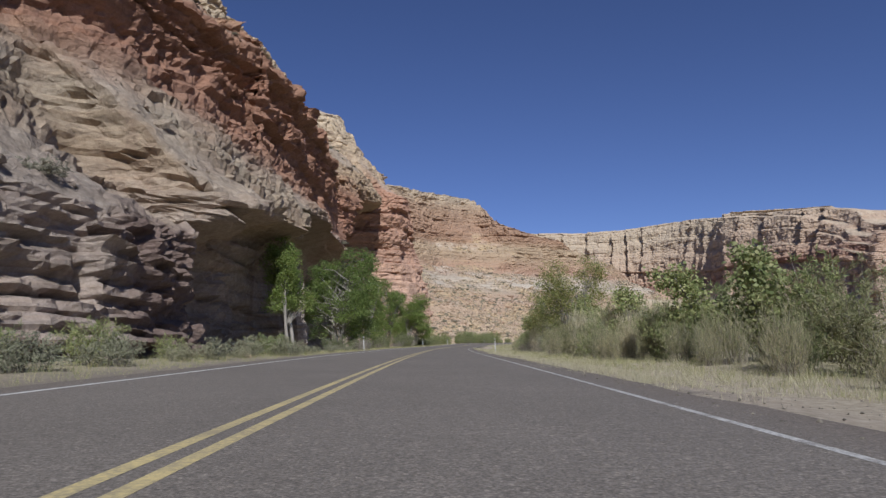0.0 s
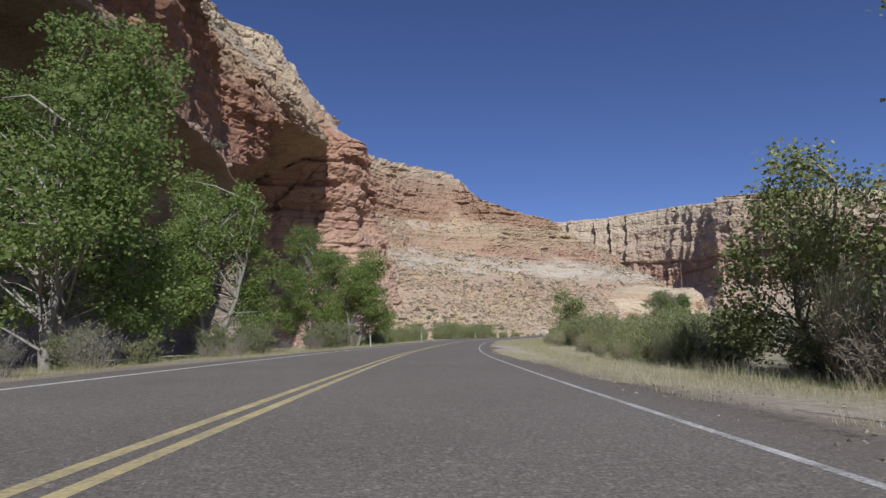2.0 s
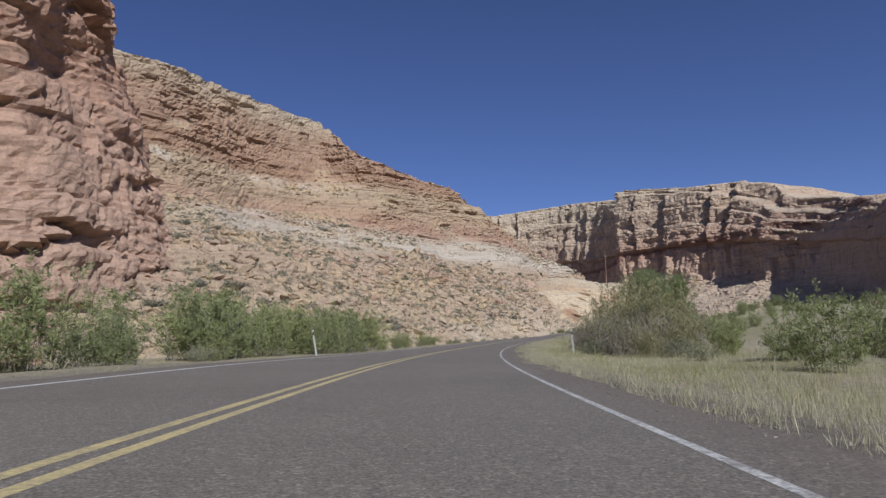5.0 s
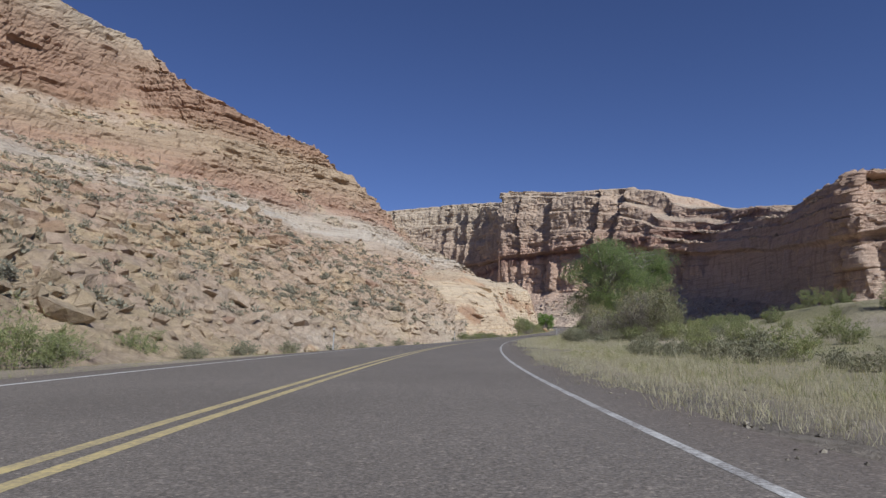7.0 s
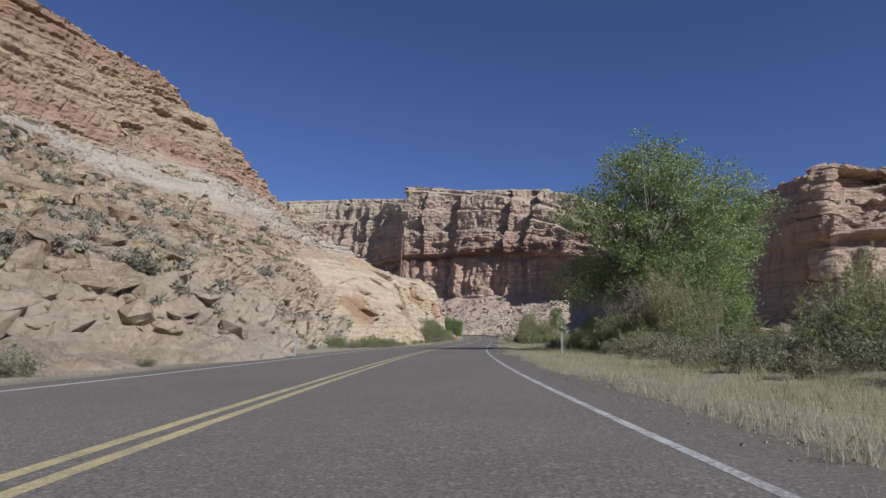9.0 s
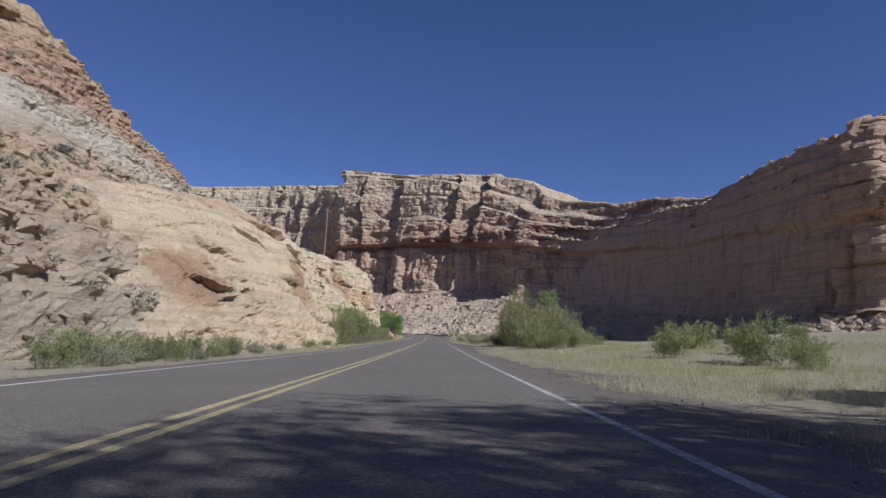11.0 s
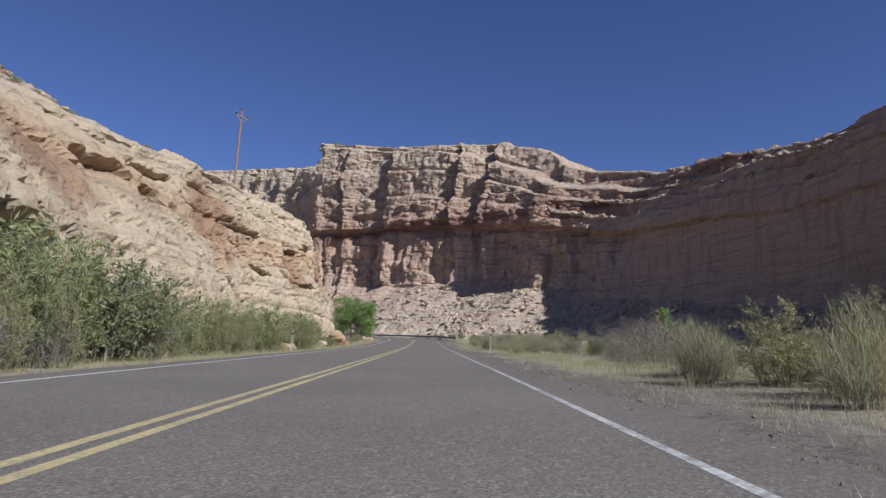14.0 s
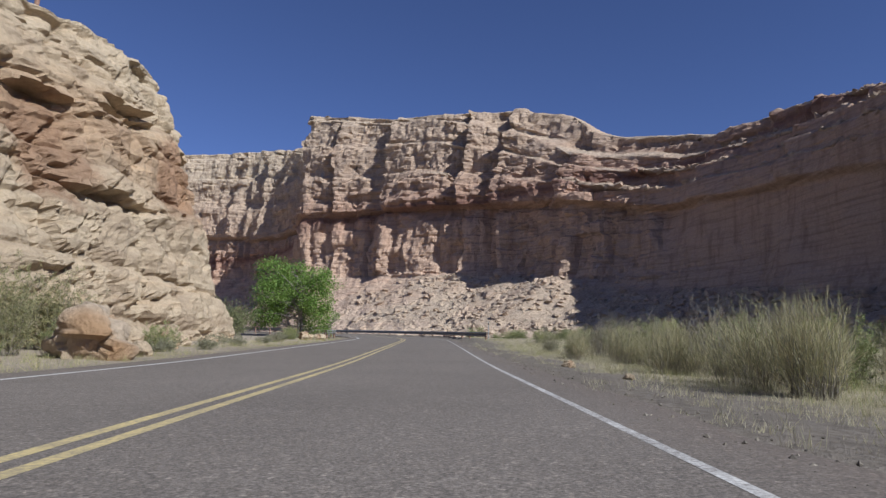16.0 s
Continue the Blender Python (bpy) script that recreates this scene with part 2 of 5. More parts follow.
def ground_material():
    m, nt, b = material("desert_soil", 0.95, 0.1)
    pos = position(nt)
    a = noise_tex(nt, 0.12, 6.0, 0.65, pos)
    g = noise_tex(nt, 6.0, 6.0, 0.75, pos)
    c = ramp(nt, a.outputs[0], ((0.3, (0.32, 0.265, 0.205)), (0.5, (0.37, 0.31, 0.24)), (0.7, (0.42, 0.355, 0.28)))).outputs[0]
    gr = mix(nt, noise_tex(nt, 0.5, 6.0, 0.7, pos).outputs[0], (0.20, 0.20, 0.10), (0.40, 0.35, 0.22))
    c = mix(nt, attr(nt, "grassy"), c, gr)
    c = mix(nt, attr(nt, "gravel"), c, mix(nt, noise_tex(nt, 1.4, 6.0, 0.7, pos).outputs[0], (0.13, 0.112, 0.095), (0.235, 0.205, 0.17)))
    c = mix(nt, attr(nt, "dirt"), c, mix(nt, noise_tex(nt, 0.8, 6.0, 0.7, pos).outputs[0], (0.40, 0.325, 0.255), (0.56, 0.475, 0.385)))
    c = mix(nt, 0.85, c, ramp(nt, g.outputs[0], ((0.3, (0.55, 0.53, 0.5)), (0.65, (1.2, 1.2, 1.2)))).outputs[0], "MULTIPLY")
    nt.links.new(c, b.inputs["Base Color"])
    bump(nt, b, g.outputs[0], 0.8, 0.08)
    return m


M_asph, M_soil = asphalt_material(), ground_material()
M_yellow = paint_material("yellow_road_paint", (0.66, 0.52, 0.23), 0.7)
M_fresh = paint_material("fresh_white_road_paint", (0.78, 0.76, 0.72), 0.55)
M_white = paint_material("white_road_paint", (0.68, 0.66, 0.62), 0.9)

# ---- building meshes ----
def mesh_from(name, verts, faces, mat, smooth=False, attrs=None):
    me = bpy.data.meshes.new(name)
    verts, faces = np.asarray(verts, np.float32), np.asarray(faces, np.int32)
    n = faces.shape[1]
    me.vertices.add(len(verts))
    me.vertices.foreach_set("co", verts.ravel())
    me.loops.add(faces.size)
    me.loops.foreach_set("vertex_index", faces.ravel())
    me.polygons.add(len(faces))
    me.polygons.foreach_set("loop_start", np.arange(0, faces.size, n, dtype=np.int32))
    me.polygons.foreach_set("use_smooth", np.full(len(faces), smooth))
    me.update(calc_edges=True)
    for k, v in (attrs or {}).items():
        a = me.attributes.new(k, "FLOAT", "POINT")
        a.data.foreach_set("value", np.asarray(v, np.float32).ravel())
    me.materials.append(mat)
    return me


def grid_faces(nu, nv):
    i = np.arange(nu - 1)[:, None] * nv + np.arange(nv - 1)[None, :]
    return np.stack([i, i + nv, i + nv + 1, i + 1], -1).reshape(-1, 4)


# ---- the road's line: the driven lane, carried on behind and ahead ----
PATH = np.array([(x, y, z - 0.58) for t, x, y, z, yaw, pitch, roll in ROWS])
TIME = np.array([r[0] for r in ROWS])
LEANS = np.array([r[6] for r in ROWS])


def road_points():
    tt = np.arange(0, 16.001, 0.05)
    k = np.clip((tt / 0.5).astype(int), 0, len(TIME) - 2)
    f = (tt - TIME[k]) / 0.5
    p = []
    for q, g in zip(k, f):
        a, b, c, d = PATH[max(q - 1, 0)], PATH[q], PATH[q + 1], PATH[min(q + 2, len(PATH) - 1)]
        p.append(0.5 * (2 * b + (c - a) * g + (2 * a - 5 * b + 4 * c - d) * g * g + (3 * b - a - 3 * c + d) * g ** 3))
    p = np.array(p)
    lean = np.interp(tt, TIME, LEANS)
    back = p[0] + np.arange(90, 0, -1)[:, None] * np.array([0.012, -1.0, 0.0])
    head = math.atan2(p[-1][0] - p[-8][0], p[-1][1] - p[-8][1])
    ahead, q, hd = [], p[-1].copy(), head
    for s in range(1, 221):
        hd -= radians(1.15) * step01(np.float64(s), 38, 62)
        q = q + np.array([math.sin(hd), math.cos(hd), 0.013 if s < 15 else 0.024])
        ahead.append(q.copy())
        if hd < radians(-80):
            break
    pts = np.vstack([back, p, np.array(ahead)])
    lean = np.concatenate([np.full(90, LEANS[0]), lean, np.full(len(ahead), LEANS[-1])])
    # even steps of one metre
    s = np.concatenate([[0], np.cumsum(np.linalg.norm(np.diff(pts[:, :2], axis=0), axis=1))])
    e = np.arange(0, s[-1], 1.0)
    pts = np.stack([np.interp(e, s, pts[:, c]) for c in range(3)], 1)
    lean = np.interp(e, s, lean)
    ker = np.hanning(13)
    ker /= ker.sum()
    for c in range(3):
        pts[6:-6, c] = np.convolve(pts[:, c], ker, "valid")
    lean[6:-6] = np.convolve(lean, ker, "valid")
    return pts, lean


RP, RLEAN = road_points()
tang = np.gradient(RP[:, :2], axis=0)
tang /= np.linalg.norm(tang, axis=1)[:, None]
RIGHT = np.stack([tang[:, 1], -tang[:, 0]], 1)
S0 = 90      # index where the drive begins
BANK = np.tan(np.radians(RLEAN + np.interp(np.arange(len(RP)) - S0, (0, 150, 300, 400), (0.0, 0.0, -0.3, -0.6))))
# the car's place in its lane: distance to the yellow pair and to the white lines
S_AT = np.concatenate([[0], np.cumsum(np.linalg.norm(np.diff(PATH[:, :2], axis=0), axis=1))])
S_KEYS = np.interp((0, 1.5, 3, 5.5, 7, 9, 10, 12.5, 14.5, 16), TIME, S_AT)
S_ALL = np.arange(len(RP)) - S0
D_YEL = np.interp(S_ALL, S_KEYS, (-1.235, -1.32, -1.66, -1.72, -1.73, -1.62, -1.62, -1.81, -1.72, -1.75))
D_WHR = np.interp(S_ALL, S_KEYS, (2.13, 1.93, 1.475, 1.33, 1.29, 1.33, 1.32, 1.30, 1.30, 1.27))
D_WHL = np.interp(S_ALL, S_KEYS, (-4.78, -4.95, -5.2, -5.33, -5.36, -5.31, -5.31, -5.42, -5.35, -5.36))


def on_road(s, d, up=0.0):
    """World place of a point d metres to the right of the driven line at s metres from the start."""
    k = np.clip(np.asarray(s, float) + S0, 0, len(RP) - 1.001)
    i = k.astype(int)
    f = (k - i)
    at = lambda a: a[i] * (1 - f)[..., None] + a[i + 1] * f[..., None] if a.ndim > 1 else a[i] * (1 - f) + a[i + 1] * f
    p, r, b = at(RP), at(RIGHT), at(BANK)
    d = np.asarray(d, float)
    z = p[..., 2] + b * np.clip(d, -9, 9) + up
    return np.stack([p[..., 0] + r[..., 0] * d, p[..., 1] + r[..., 1] * d, z], -1)


def to_road(x, y):
    """s, d of places in the plan."""
    x, y = np.asarray(x, float).ravel(), np.asarray(y, float).ravel()
    s, d = np.zeros(len(x)), np.zeros(len(x))
    for a in range(0, len(x), 20000):
        dx = x[a:a + 20000, None] - RP[None, ::2, 0]
        dy = y[a:a + 20000, None] - RP[None, ::2, 1]
        k = (dx * dx + dy * dy).argmin(1)
        i = k * 2
        rows = np.arange(len(k))
        d[a:a + 20000] = dx[rows, k] * RIGHT[i, 0] + dy[rows, k] * RIGHT[i, 1]
        along = dx[rows, k] * tang[i, 0] + dy[rows, k] * tang[i, 1]
        far = np.hypot(dx[rows, k], dy[rows, k])
        d[a:a + 20000] = np.where(d[a:a + 20000] >= 0, far, -far)
        s[a:a + 20000] = i - S0 + np.clip(along, -1, 1)
    return s, d


def ground_height(x, y):
    shape = np.shape(x)
    s, d = to_road(x, y)
    k = np.clip(s + S0, 0, len(RP) - 1).astype(int)
    el = D_WHL[k] - 0.75
    er = D_WHR[k] + 0.9
    base = RP[k, 2] + BANK[k] * np.clip(d, -9, 9)
    x, y = np.ravel(x), np.ravel(y)
    rough = 0.10 * fbm(x * 0.35, y * 0.35, 0 * x, 3, 5) + 0.35 * fbm(x * 0.05, y * 0.05, 0 * x, 3, 9)
    off = np.maximum(np.maximum(el - d, d - er), 0)
    w = step01(off, 0.5, 9)
    z = base - 0.03 - 0.10 * step01(off, 0, 1.5) + rough * w * 0.9
    inside = (d > el) & (d < er)
    z = np.where(inside, base - 0.10 * np.minimum(step01(d - el, 0, 0.8), step01(er - d, 0, 0.8)) - 0.03, z)
    # low rise of the flood bank beyond the right side
    z = z + 1.6 * step01(d, 14, 34) * step01(s, 120, 190) * (1 - step01(s, 330, 380))
    # washed-out cut bank in the meadow
    z = z + 0.8 * (1 - step01(d, 28, 45)) * step01(d + 1.5 * np.sin(s * 0.35), 24.2, 25.2) * step01(s, 236, 241) * (1 - step01(s, 256, 270))
    # gravel berm under the guard rail of the last bend
    z = z + 0.26 * step01(d - er, 0.0, 0.5) * (1 - step01(d - er, 3.0, 9.0)) * step01(s, 432, 442)
    far = step01(np.abs(d), 60, 220)
    z = z * (1 - far) + far * (0.3 + 1.0 * fbm(x * 0.01, y * 0.01, 0 * x, 3, 3))
    return z.reshape(shape), s.reshape(shape), d.reshape(shape)


def axis(fine0, fine1, step, far):
    a = [fine0]
    g = step
    while a[-1] > -far:
        g *= 1.25
        a.append(a[-1] - g)
    b = [fine1]
    g = step
    while b[-1] < far:
        g *= 1.25
        b.append(b[-1] + g)
    return np.concatenate([a[::-1], np.arange(fine0 + step, fine1, step), b])


def build_ground():
    X, Y = np.meshgrid(axis(-30, 215, 1.0, 3500), axis(-60, 440, 1.0, 3500), indexing="ij")
    Z, S, D = ground_height(X, Y)
    right = step01(D, 2.5, 4.5)
    left = step01(-D, 7.2, 9.5) * (1 - step01(S, 190, 215)) * 0.35
    shoulder = 0.8 * fbm(X * 0.2, Y * 0.2, 0 * X, 3, 12)
    K = np.clip(S + S0, 0, len(RP) - 1).astype(int)
    out = D - D_WHR[K] - 0.72 + shoulder - 1.3 * step01(S, 270, 320)
    bay = np.maximum(0.55 * (1 - step01(S, 58, 70)), np.maximum(step01(S, 68, 80) * (1 - step01(S, 106, 116)), 0.6 * step01(S, 308, 318) * (1 - step01(S, 350, 362))))
    gravel = np.where(D > 0, step01(D, 1.2, 2.2) * (1 - step01(out, 0.3, 1.9)) * (1 - 0.8 * bay * step01(out, -0.3, 0.3)), step01(-D, 5.0, 6.0) * (1 - step01(-D + shoulder, 7.0, 8.8)) * 0.6)
    grassy = right * (0.55 + 0.45 * np.clip(fbm(X * 0.15, Y * 0.15, 0 * X, 3, 2), -1, 1)) * (1 - step01(np.abs(D), 60, 120)) * (1 - 0.85 * bay * (1 - step01(D, 6.0, 8.5)))
    me = mesh_from("ground", np.stack([X, Y, Z], -1).reshape(-1, 3), grid_faces(*X.shape), M_soil, True,
                   {"grassy": np.clip(grassy + left, 0, 1), "gravel": gravel, "dirt": bay * np.where(D > 0, step01(out, -0.5, 0.4) * (1 - step01(D + 2 * shoulder, 6.5, 9.5)), 0)})
    tagged(new("ground", me), "sandy desert valley floor with sparse dry grass and gravel", "ground", kind="structure")


build_ground()


def ribbon(name, s0, s1, dl, dr, up, mat, cols=2, kind="structure", ds=1.0, parent=None, label="", category=""):
    s = np.arange(s0, s1, ds)
    k = np.clip(s + S0, 0, len(RP) - 1).astype(int)
    l, r = (dl[k] if np.ndim(dl) else np.full(len(s), dl)), (dr[k] if np.ndim(dr) else np.full(len(s), dr))
    f = np.linspace(0, 1, cols)
    d = l[:, None] * (1 - f) + r[:, None] * f
    p = on_road(s[:, None] + 0 * d, d, up)
    edge = np.maximum(1 - np.minimum(f, 1 - f) * (r - l)[:, None] / 0.8, 0)
    ob = new(name, mesh_from(name, p.reshape(-1, 3), grid_faces(len(s), cols)[:, ::-1], mat, True, {"edge": edge}))
    if parent:
        ob.parent = parent
    return tagged(ob, label, category, kind=kind)


S_END = len(RP) - S0 - 2
edge_l = 0.12 * np.array([noise.noise((s * 0.7, 3.1, 0)) for s in range(len(RP))])
edge_r = 0.16 * np.array([noise.noise((s * 0.6, 9.7, 0)) for s in range(len(RP))])
road = ribbon("road", -89, S_END, D_WHL - 0.75 + edge_l, D_WHR + 0.72 + edge_r, 0.0, M_asph, 21, label="worn grey asphalt two-lane canyon road", category="road")
for nm, a, b, m in (("yellow_line", D_YEL - 0.05, D_YEL + 0.05, M_yellow), ("yellow_line", D_YEL - 0.27, D_YEL - 0.17, M_yellow),
                    ("white_edge_line", D_WHR - 0.038, D_WHR + 0.038, M_white), ("white_edge_line", D_WHL - 0.05, D_WHL + 0.05, M_fresh)):
    ribbon(nm, -89, S_END, a, b, 0.0015, m, 2, parent=road)


# ---- cliffs ----
LAND = {}


def catmull(stations, n):
    p = np.array(stations, float)
    q = np.linspace(0, len(p) - 1, n)
    k = np.clip(q.astype(int), 0, len(p) - 2)
    f = (q - k)[:, None, None]
    a, b, c, d = p[np.maximum(k - 1, 0)], p[k], p[k + 1], p[np.minimum(k + 2, len(p) - 1)]
    return 0.5 * (2 * b + (c - a) * f + (2 * a - 5 * b + 4 * c - d) * f * f + (3 * b - a - 3 * c + d) * f ** 3)


def loft(name, stations, du, dv, mat, label, seed=0, blocks=1.0, ledge=1.0, rubble=0.3, dip=(0.0, 0.0), bed0=0.0, thick=(0.7, 3.5), wide=(2.0, 9.0), flute=0.0, rough=0.5, flat=(0.62, 0.80), terrace=0.7, sub=0.6, patch=0.13, saw=(0.0, 20.0), chunk=(0.0, 2.0), massive=None, pits=0, hollows=(), quiet=(), stain_shade_spots=(), soften=0, groove=(0.0, 0.4), slots=(), cuts=(0, 0, 1.0)):
    """A rock face through profiles (rows of places from toe to crest), cut into beds and joint blocks."""
    st = np.array(stations, float)
    ln = np.linalg.norm(np.diff(st, axis=0), axis=2).mean(1).sum()
    dense = catmull(st, len(st) * 24)
    # even steps along
    mid = dense[:, dense.shape[1] // 2]
    c = np.concatenate([[0], np.cumsum(np.linalg.norm(np.diff(mid, axis=0), axis=1) + 0.3 * np.linalg.norm(np.diff(dense[:, 0], axis=0), axis=1))])
    nu = int(ln / du) + 2
    e = np.linspace(0, c[-1], nu)
    u = np.stack([[np.interp(e, c, dense[:, a, b]) for b in range(3)] for a in range(dense.shape[1])], 0).transpose(2, 0, 1)
    seg = np.linalg.norm(np.diff(u, axis=1), axis=2).mean(0)
    lev = np.concatenate([[0], np.cumsum(np.maximum(1, np.round(seg / dv)))])
    v = np.arange(0, lev[-1] + 1)
    i = np.clip(np.searchsorted(lev, v, "right") - 1, 0, len(lev) - 2)
    f = ((v - lev[i]) / (lev[i + 1] - lev[i]))[None, :, None]
    P = u[:, i] * (1 - f) + u[:, i + 1] * f
    # smooth a little up the profile
    for _ in range(2):
        P[:, 1:-1] = 0.5 * P[:, 1:-1] + 0.25 * (P[:, :-2] + P[:, 2:])
    X, Y, Z = P[..., 0], P[..., 1], P[..., 2]
    P = P + 2.2 * rough * np.stack([fbm(X * 0.045, Y * 0.045, Z * 0.045, 3, seed + a) for a in (1, 2, 3)], -1) * np.array([1, 1, 0.35]) * step01(v, 2, 9)[None, :, None]
    Tu = np.gradient(P, axis=0)
    Tv = np.gradient(P, axis=1)
    N = np.cross(Tu, Tv)
    N /= np.linalg.norm(N, axis=2)[..., None] + 1e-9
    X, Y, Z = P[..., 0], P[..., 1], P[..., 2]
    nz = np.abs(N[..., 2])
    nz = np.where(N[..., 2] * N[..., 2].sum() < 0, 0.3 * nz, nz) + patch * fbm(X * 0.05, Y * 0.05, Z * 0.16, 3, seed + 50)
    steep = 1 - step01(nz, *flat)
    along = np.concatenate([[0], np.cumsum(np.linalg.norm(np.diff(P[:, P.shape[1] // 2], axis=0), axis=1))])[:, None] + 0 * Z
    bed = Z + dip[0] * X + dip[1] * Y + 1.2 * fbm(X * 0.03, Y * 0.03, Z * 0.02, 2, seed + 5) - bed0
    rng = np.random.RandomState(seed + 100)
    th = rng.uniform(thick[0] ** 0.5, thick[1] ** 0.5, 400) ** 2
    bounds = np.cumsum(th) - 30
    L = np.searchsorted(bounds, bed)
    zero = np.zeros_like(L)
    lp = hash3(L, zero, zero, seed)
    w = wide[0] + (wide[1] - wide[0]) * hash3(L, zero + 7, zero, seed)
    warp = along + 1.5 * fbm(X * 0.1, Y * 0.1, Z * 0.1, 2, seed + 8)
    q = warp / w + 10 * lp
    B = np.floor(q)
    bp = hash3(L, B, zero + 3, seed)
    low = np.minimum(L, len(bounds) - 1)
    top = bounds[low]
    bot = bounds[np.maximum(low - 1, 0)]
    ez = np.minimum(bed - bot, top - bed)
    ex = np.minimum(q - B, 1 - q + B) * w
    crack = (1 - step01(ez, 0.0, 0.35)) * 0.8 + (1 - step01(ex, 0.0, 0.4)) * 0.7 * (bp > 0.3)
    # smaller joints within the beds
    th2 = rng.uniform(0.25, 0.9, 900) * max(0.5, thick[0])
    b2 = np.cumsum(th2) - 40
    bd2 = bed + 0.25 * fbm(X * 0.2, Y * 0.2, Z * 0.1, 2, seed + 60)
    L2 = np.searchsorted(b2, bd2)
    w2 = (0.25 + 0.5 * hash3(L2, zero + 1, zero, seed + 61)) * wide[0] * 1.2
    q2 = warp / w2 + 10 * hash3(L2, zero + 2, zero, seed + 62)
    B2 = np.floor(q2)
    bp2 = hash3(L2, B2, zero, seed + 63)
    lp2 = hash3(L2, zero, zero, seed + 64)
    # beds fade in the massive levels, which are fluted instead
    solid = np.zeros(len(v))
    if massive:
        solid = ((i >= massive[0]) & (i < massive[1])).astype(float)
        solid = np.convolve(np.pad(solid, 2, mode="edge"), np.full(5, 0.2), "valid")
    solid = solid[None, :] + 0 * Z
    calm = 1 - 0.72 * solid
    still = np.ones_like(Z)
    for hx, hy, hz, hr in quiet:
        far = ((X - hx) ** 2 + (Y - hy) ** 2 + (Z - hz) ** 2) / hr ** 2
        still = still * (1 - 0.85 * np.exp(-np.minimum(far, 20.0) ** 2))
    # round spots: varnish on the outcrop, painted shade on the near cliff
    stain_shade = np.zeros_like(Z)
    for hx, hy, hz, hr in stain_shade_spots:
        stain_shade = np.maximum(stain_shade, np.exp(-((X - hx) ** 2 + (Y - hy) ** 2 + (Z - hz) ** 2) / hr ** 2))
    broken = calm * step01(fbm(X * 0.07, Y * 0.07, Z * 0.12, 3, seed + 65), -0.35, 0.35)
    big = fbm(X * 0.12, Y * 0.12, Z * 0.12, 3, seed + 11)
    disp = steep * (calm * ledge * (lp - 0.5) * 2.0 + blocks * (bp - 0.5) * 1.6 - 0.55 * blocks * crack + 0.9 * rough * big + sub * broken * ((bp2 - 0.5) * 0.9 + (lp2 - 0.5) * 0.9))
    if flute:
        disp = disp + steep * flute * (np.maximum(solid, 0.3) if massive else 1.0) * (np.abs(fbm(along * 0.09, 0 * X + 3.3, Z * 0.012, 3, seed + 20)) - 0.3) * 2
    if saw[0]:
        u = warp / saw[1] + 1.1 * fbm(along * 0.018, 0 * X, 0 * X + 2.2, 2, seed + 70)
        disp = disp + steep * (1 - 0.55 * solid) * saw[0] * (0.5 - (u - np.floor(u))) * (0.5 + hash3(np.floor(u), zero, zero + 9, seed))
    if chunk[0]:
        for size, amp in ((chunk[1], chunk[0]), (chunk[1] * 0.45, chunk[0] * 0.55)):
            wx = 0.5 * size * fbm(X / size * 0.7, Y / size * 0.7, Z / size * 0.7, 2, seed + 80)
            wz = 0.5 * size * fbm(X / size * 0.7, Y / size * 0.7, Z / size * 0.7, 2, seed + 81)
            ca, cb, cc = (0.76 * X + 0.56 * Y + 0.33 * Z + wx) / size, (0.75 * Y - 0.57 * X + 0.33 * Z + wz) / size, (0.88 * Z - 0.08 * X - 0.46 * Y + wx - wz) / size
            if groove[0]:
                rim = np.min([np.minimum(c - np.floor(c), np.ceil(c) - c) for c in (ca, cb, cc)], axis=0) * size
                open_at = step01(fbm(X * 0.11, Y * 0.11, Z * 0.11, 2, seed + 84), -0.3, 0.2)
                disp = disp - steep * groove[0] * (amp / chunk[0]) * open_at * (1 - step01(rim, 0.0, groove[1]))
            cell = hash3(np.floor(ca), np.floor(cb), np.floor(cc), seed + 82)
            disp = disp + steep * amp * (cell - 0.5) * 1.6
    holes = list(hollows)
    for _ in range(pits):
        a, c = rng.randint(3, P.shape[0] - 3), rng.randint(2, P.shape[1] - 3)
        holes.append((*P[a, c], rng.uniform(0.35, 0.9), rng.uniform(0.3, 0.9)))
    for hx, hy, hz, hr, hd in holes:
        far = ((X - hx) ** 2 + (Y - hy) ** 2 + ((Z - hz) * 1.5) ** 2) / hr ** 2
        disp = disp - steep * hd * np.exp(-np.minimum(far, 20.0) ** 2)
    # undercut partings along the beds: place, length, height, depth, slope
    lips = list(slots)
    for _ in range(cuts[0]):
        a, c = rng.randint(3, P.shape[0] - 3), rng.randint(4, P.shape[1] - 3)
        k = cuts[2] * rng.uniform(0.35, 1.0)
        if Z[a, c] > cuts[1] and steep[a, c] > 0.4:
            lips.append((*P[a, c], 5.0 * k, 0.9 * k, 0.85 * k, rng.uniform(-0.2, 0.25)))
    for hx, hy, hz, hl, hh, hd, hs in lips:
        a, c = np.unravel_index(((X - hx) ** 2 + (Y - hy) ** 2 + (Z - hz) ** 2).argmin(), X.shape)
        tx, ty = Tu[a, c, :2] / (np.linalg.norm(Tu[a, c, :2]) + 1e-9)
        e = (X - hx) * tx + (Y - hy) * ty
        o = np.abs((Y - hy) * tx - (X - hx) * ty)
        dz = Z - hz - hs * e - 0.3 * hh * fbm(X * 0.8, Y * 0.8, Z * 0.3, 2, seed + 90)
        under = np.where(dz < 0, np.clip(1 + dz / hh, 0, 1), 0.0)
        under = under - 0.3 * np.where((dz >= 0) & (dz < 0.8 * hh), 1 - 0.6 * dz / hh, 0.0)
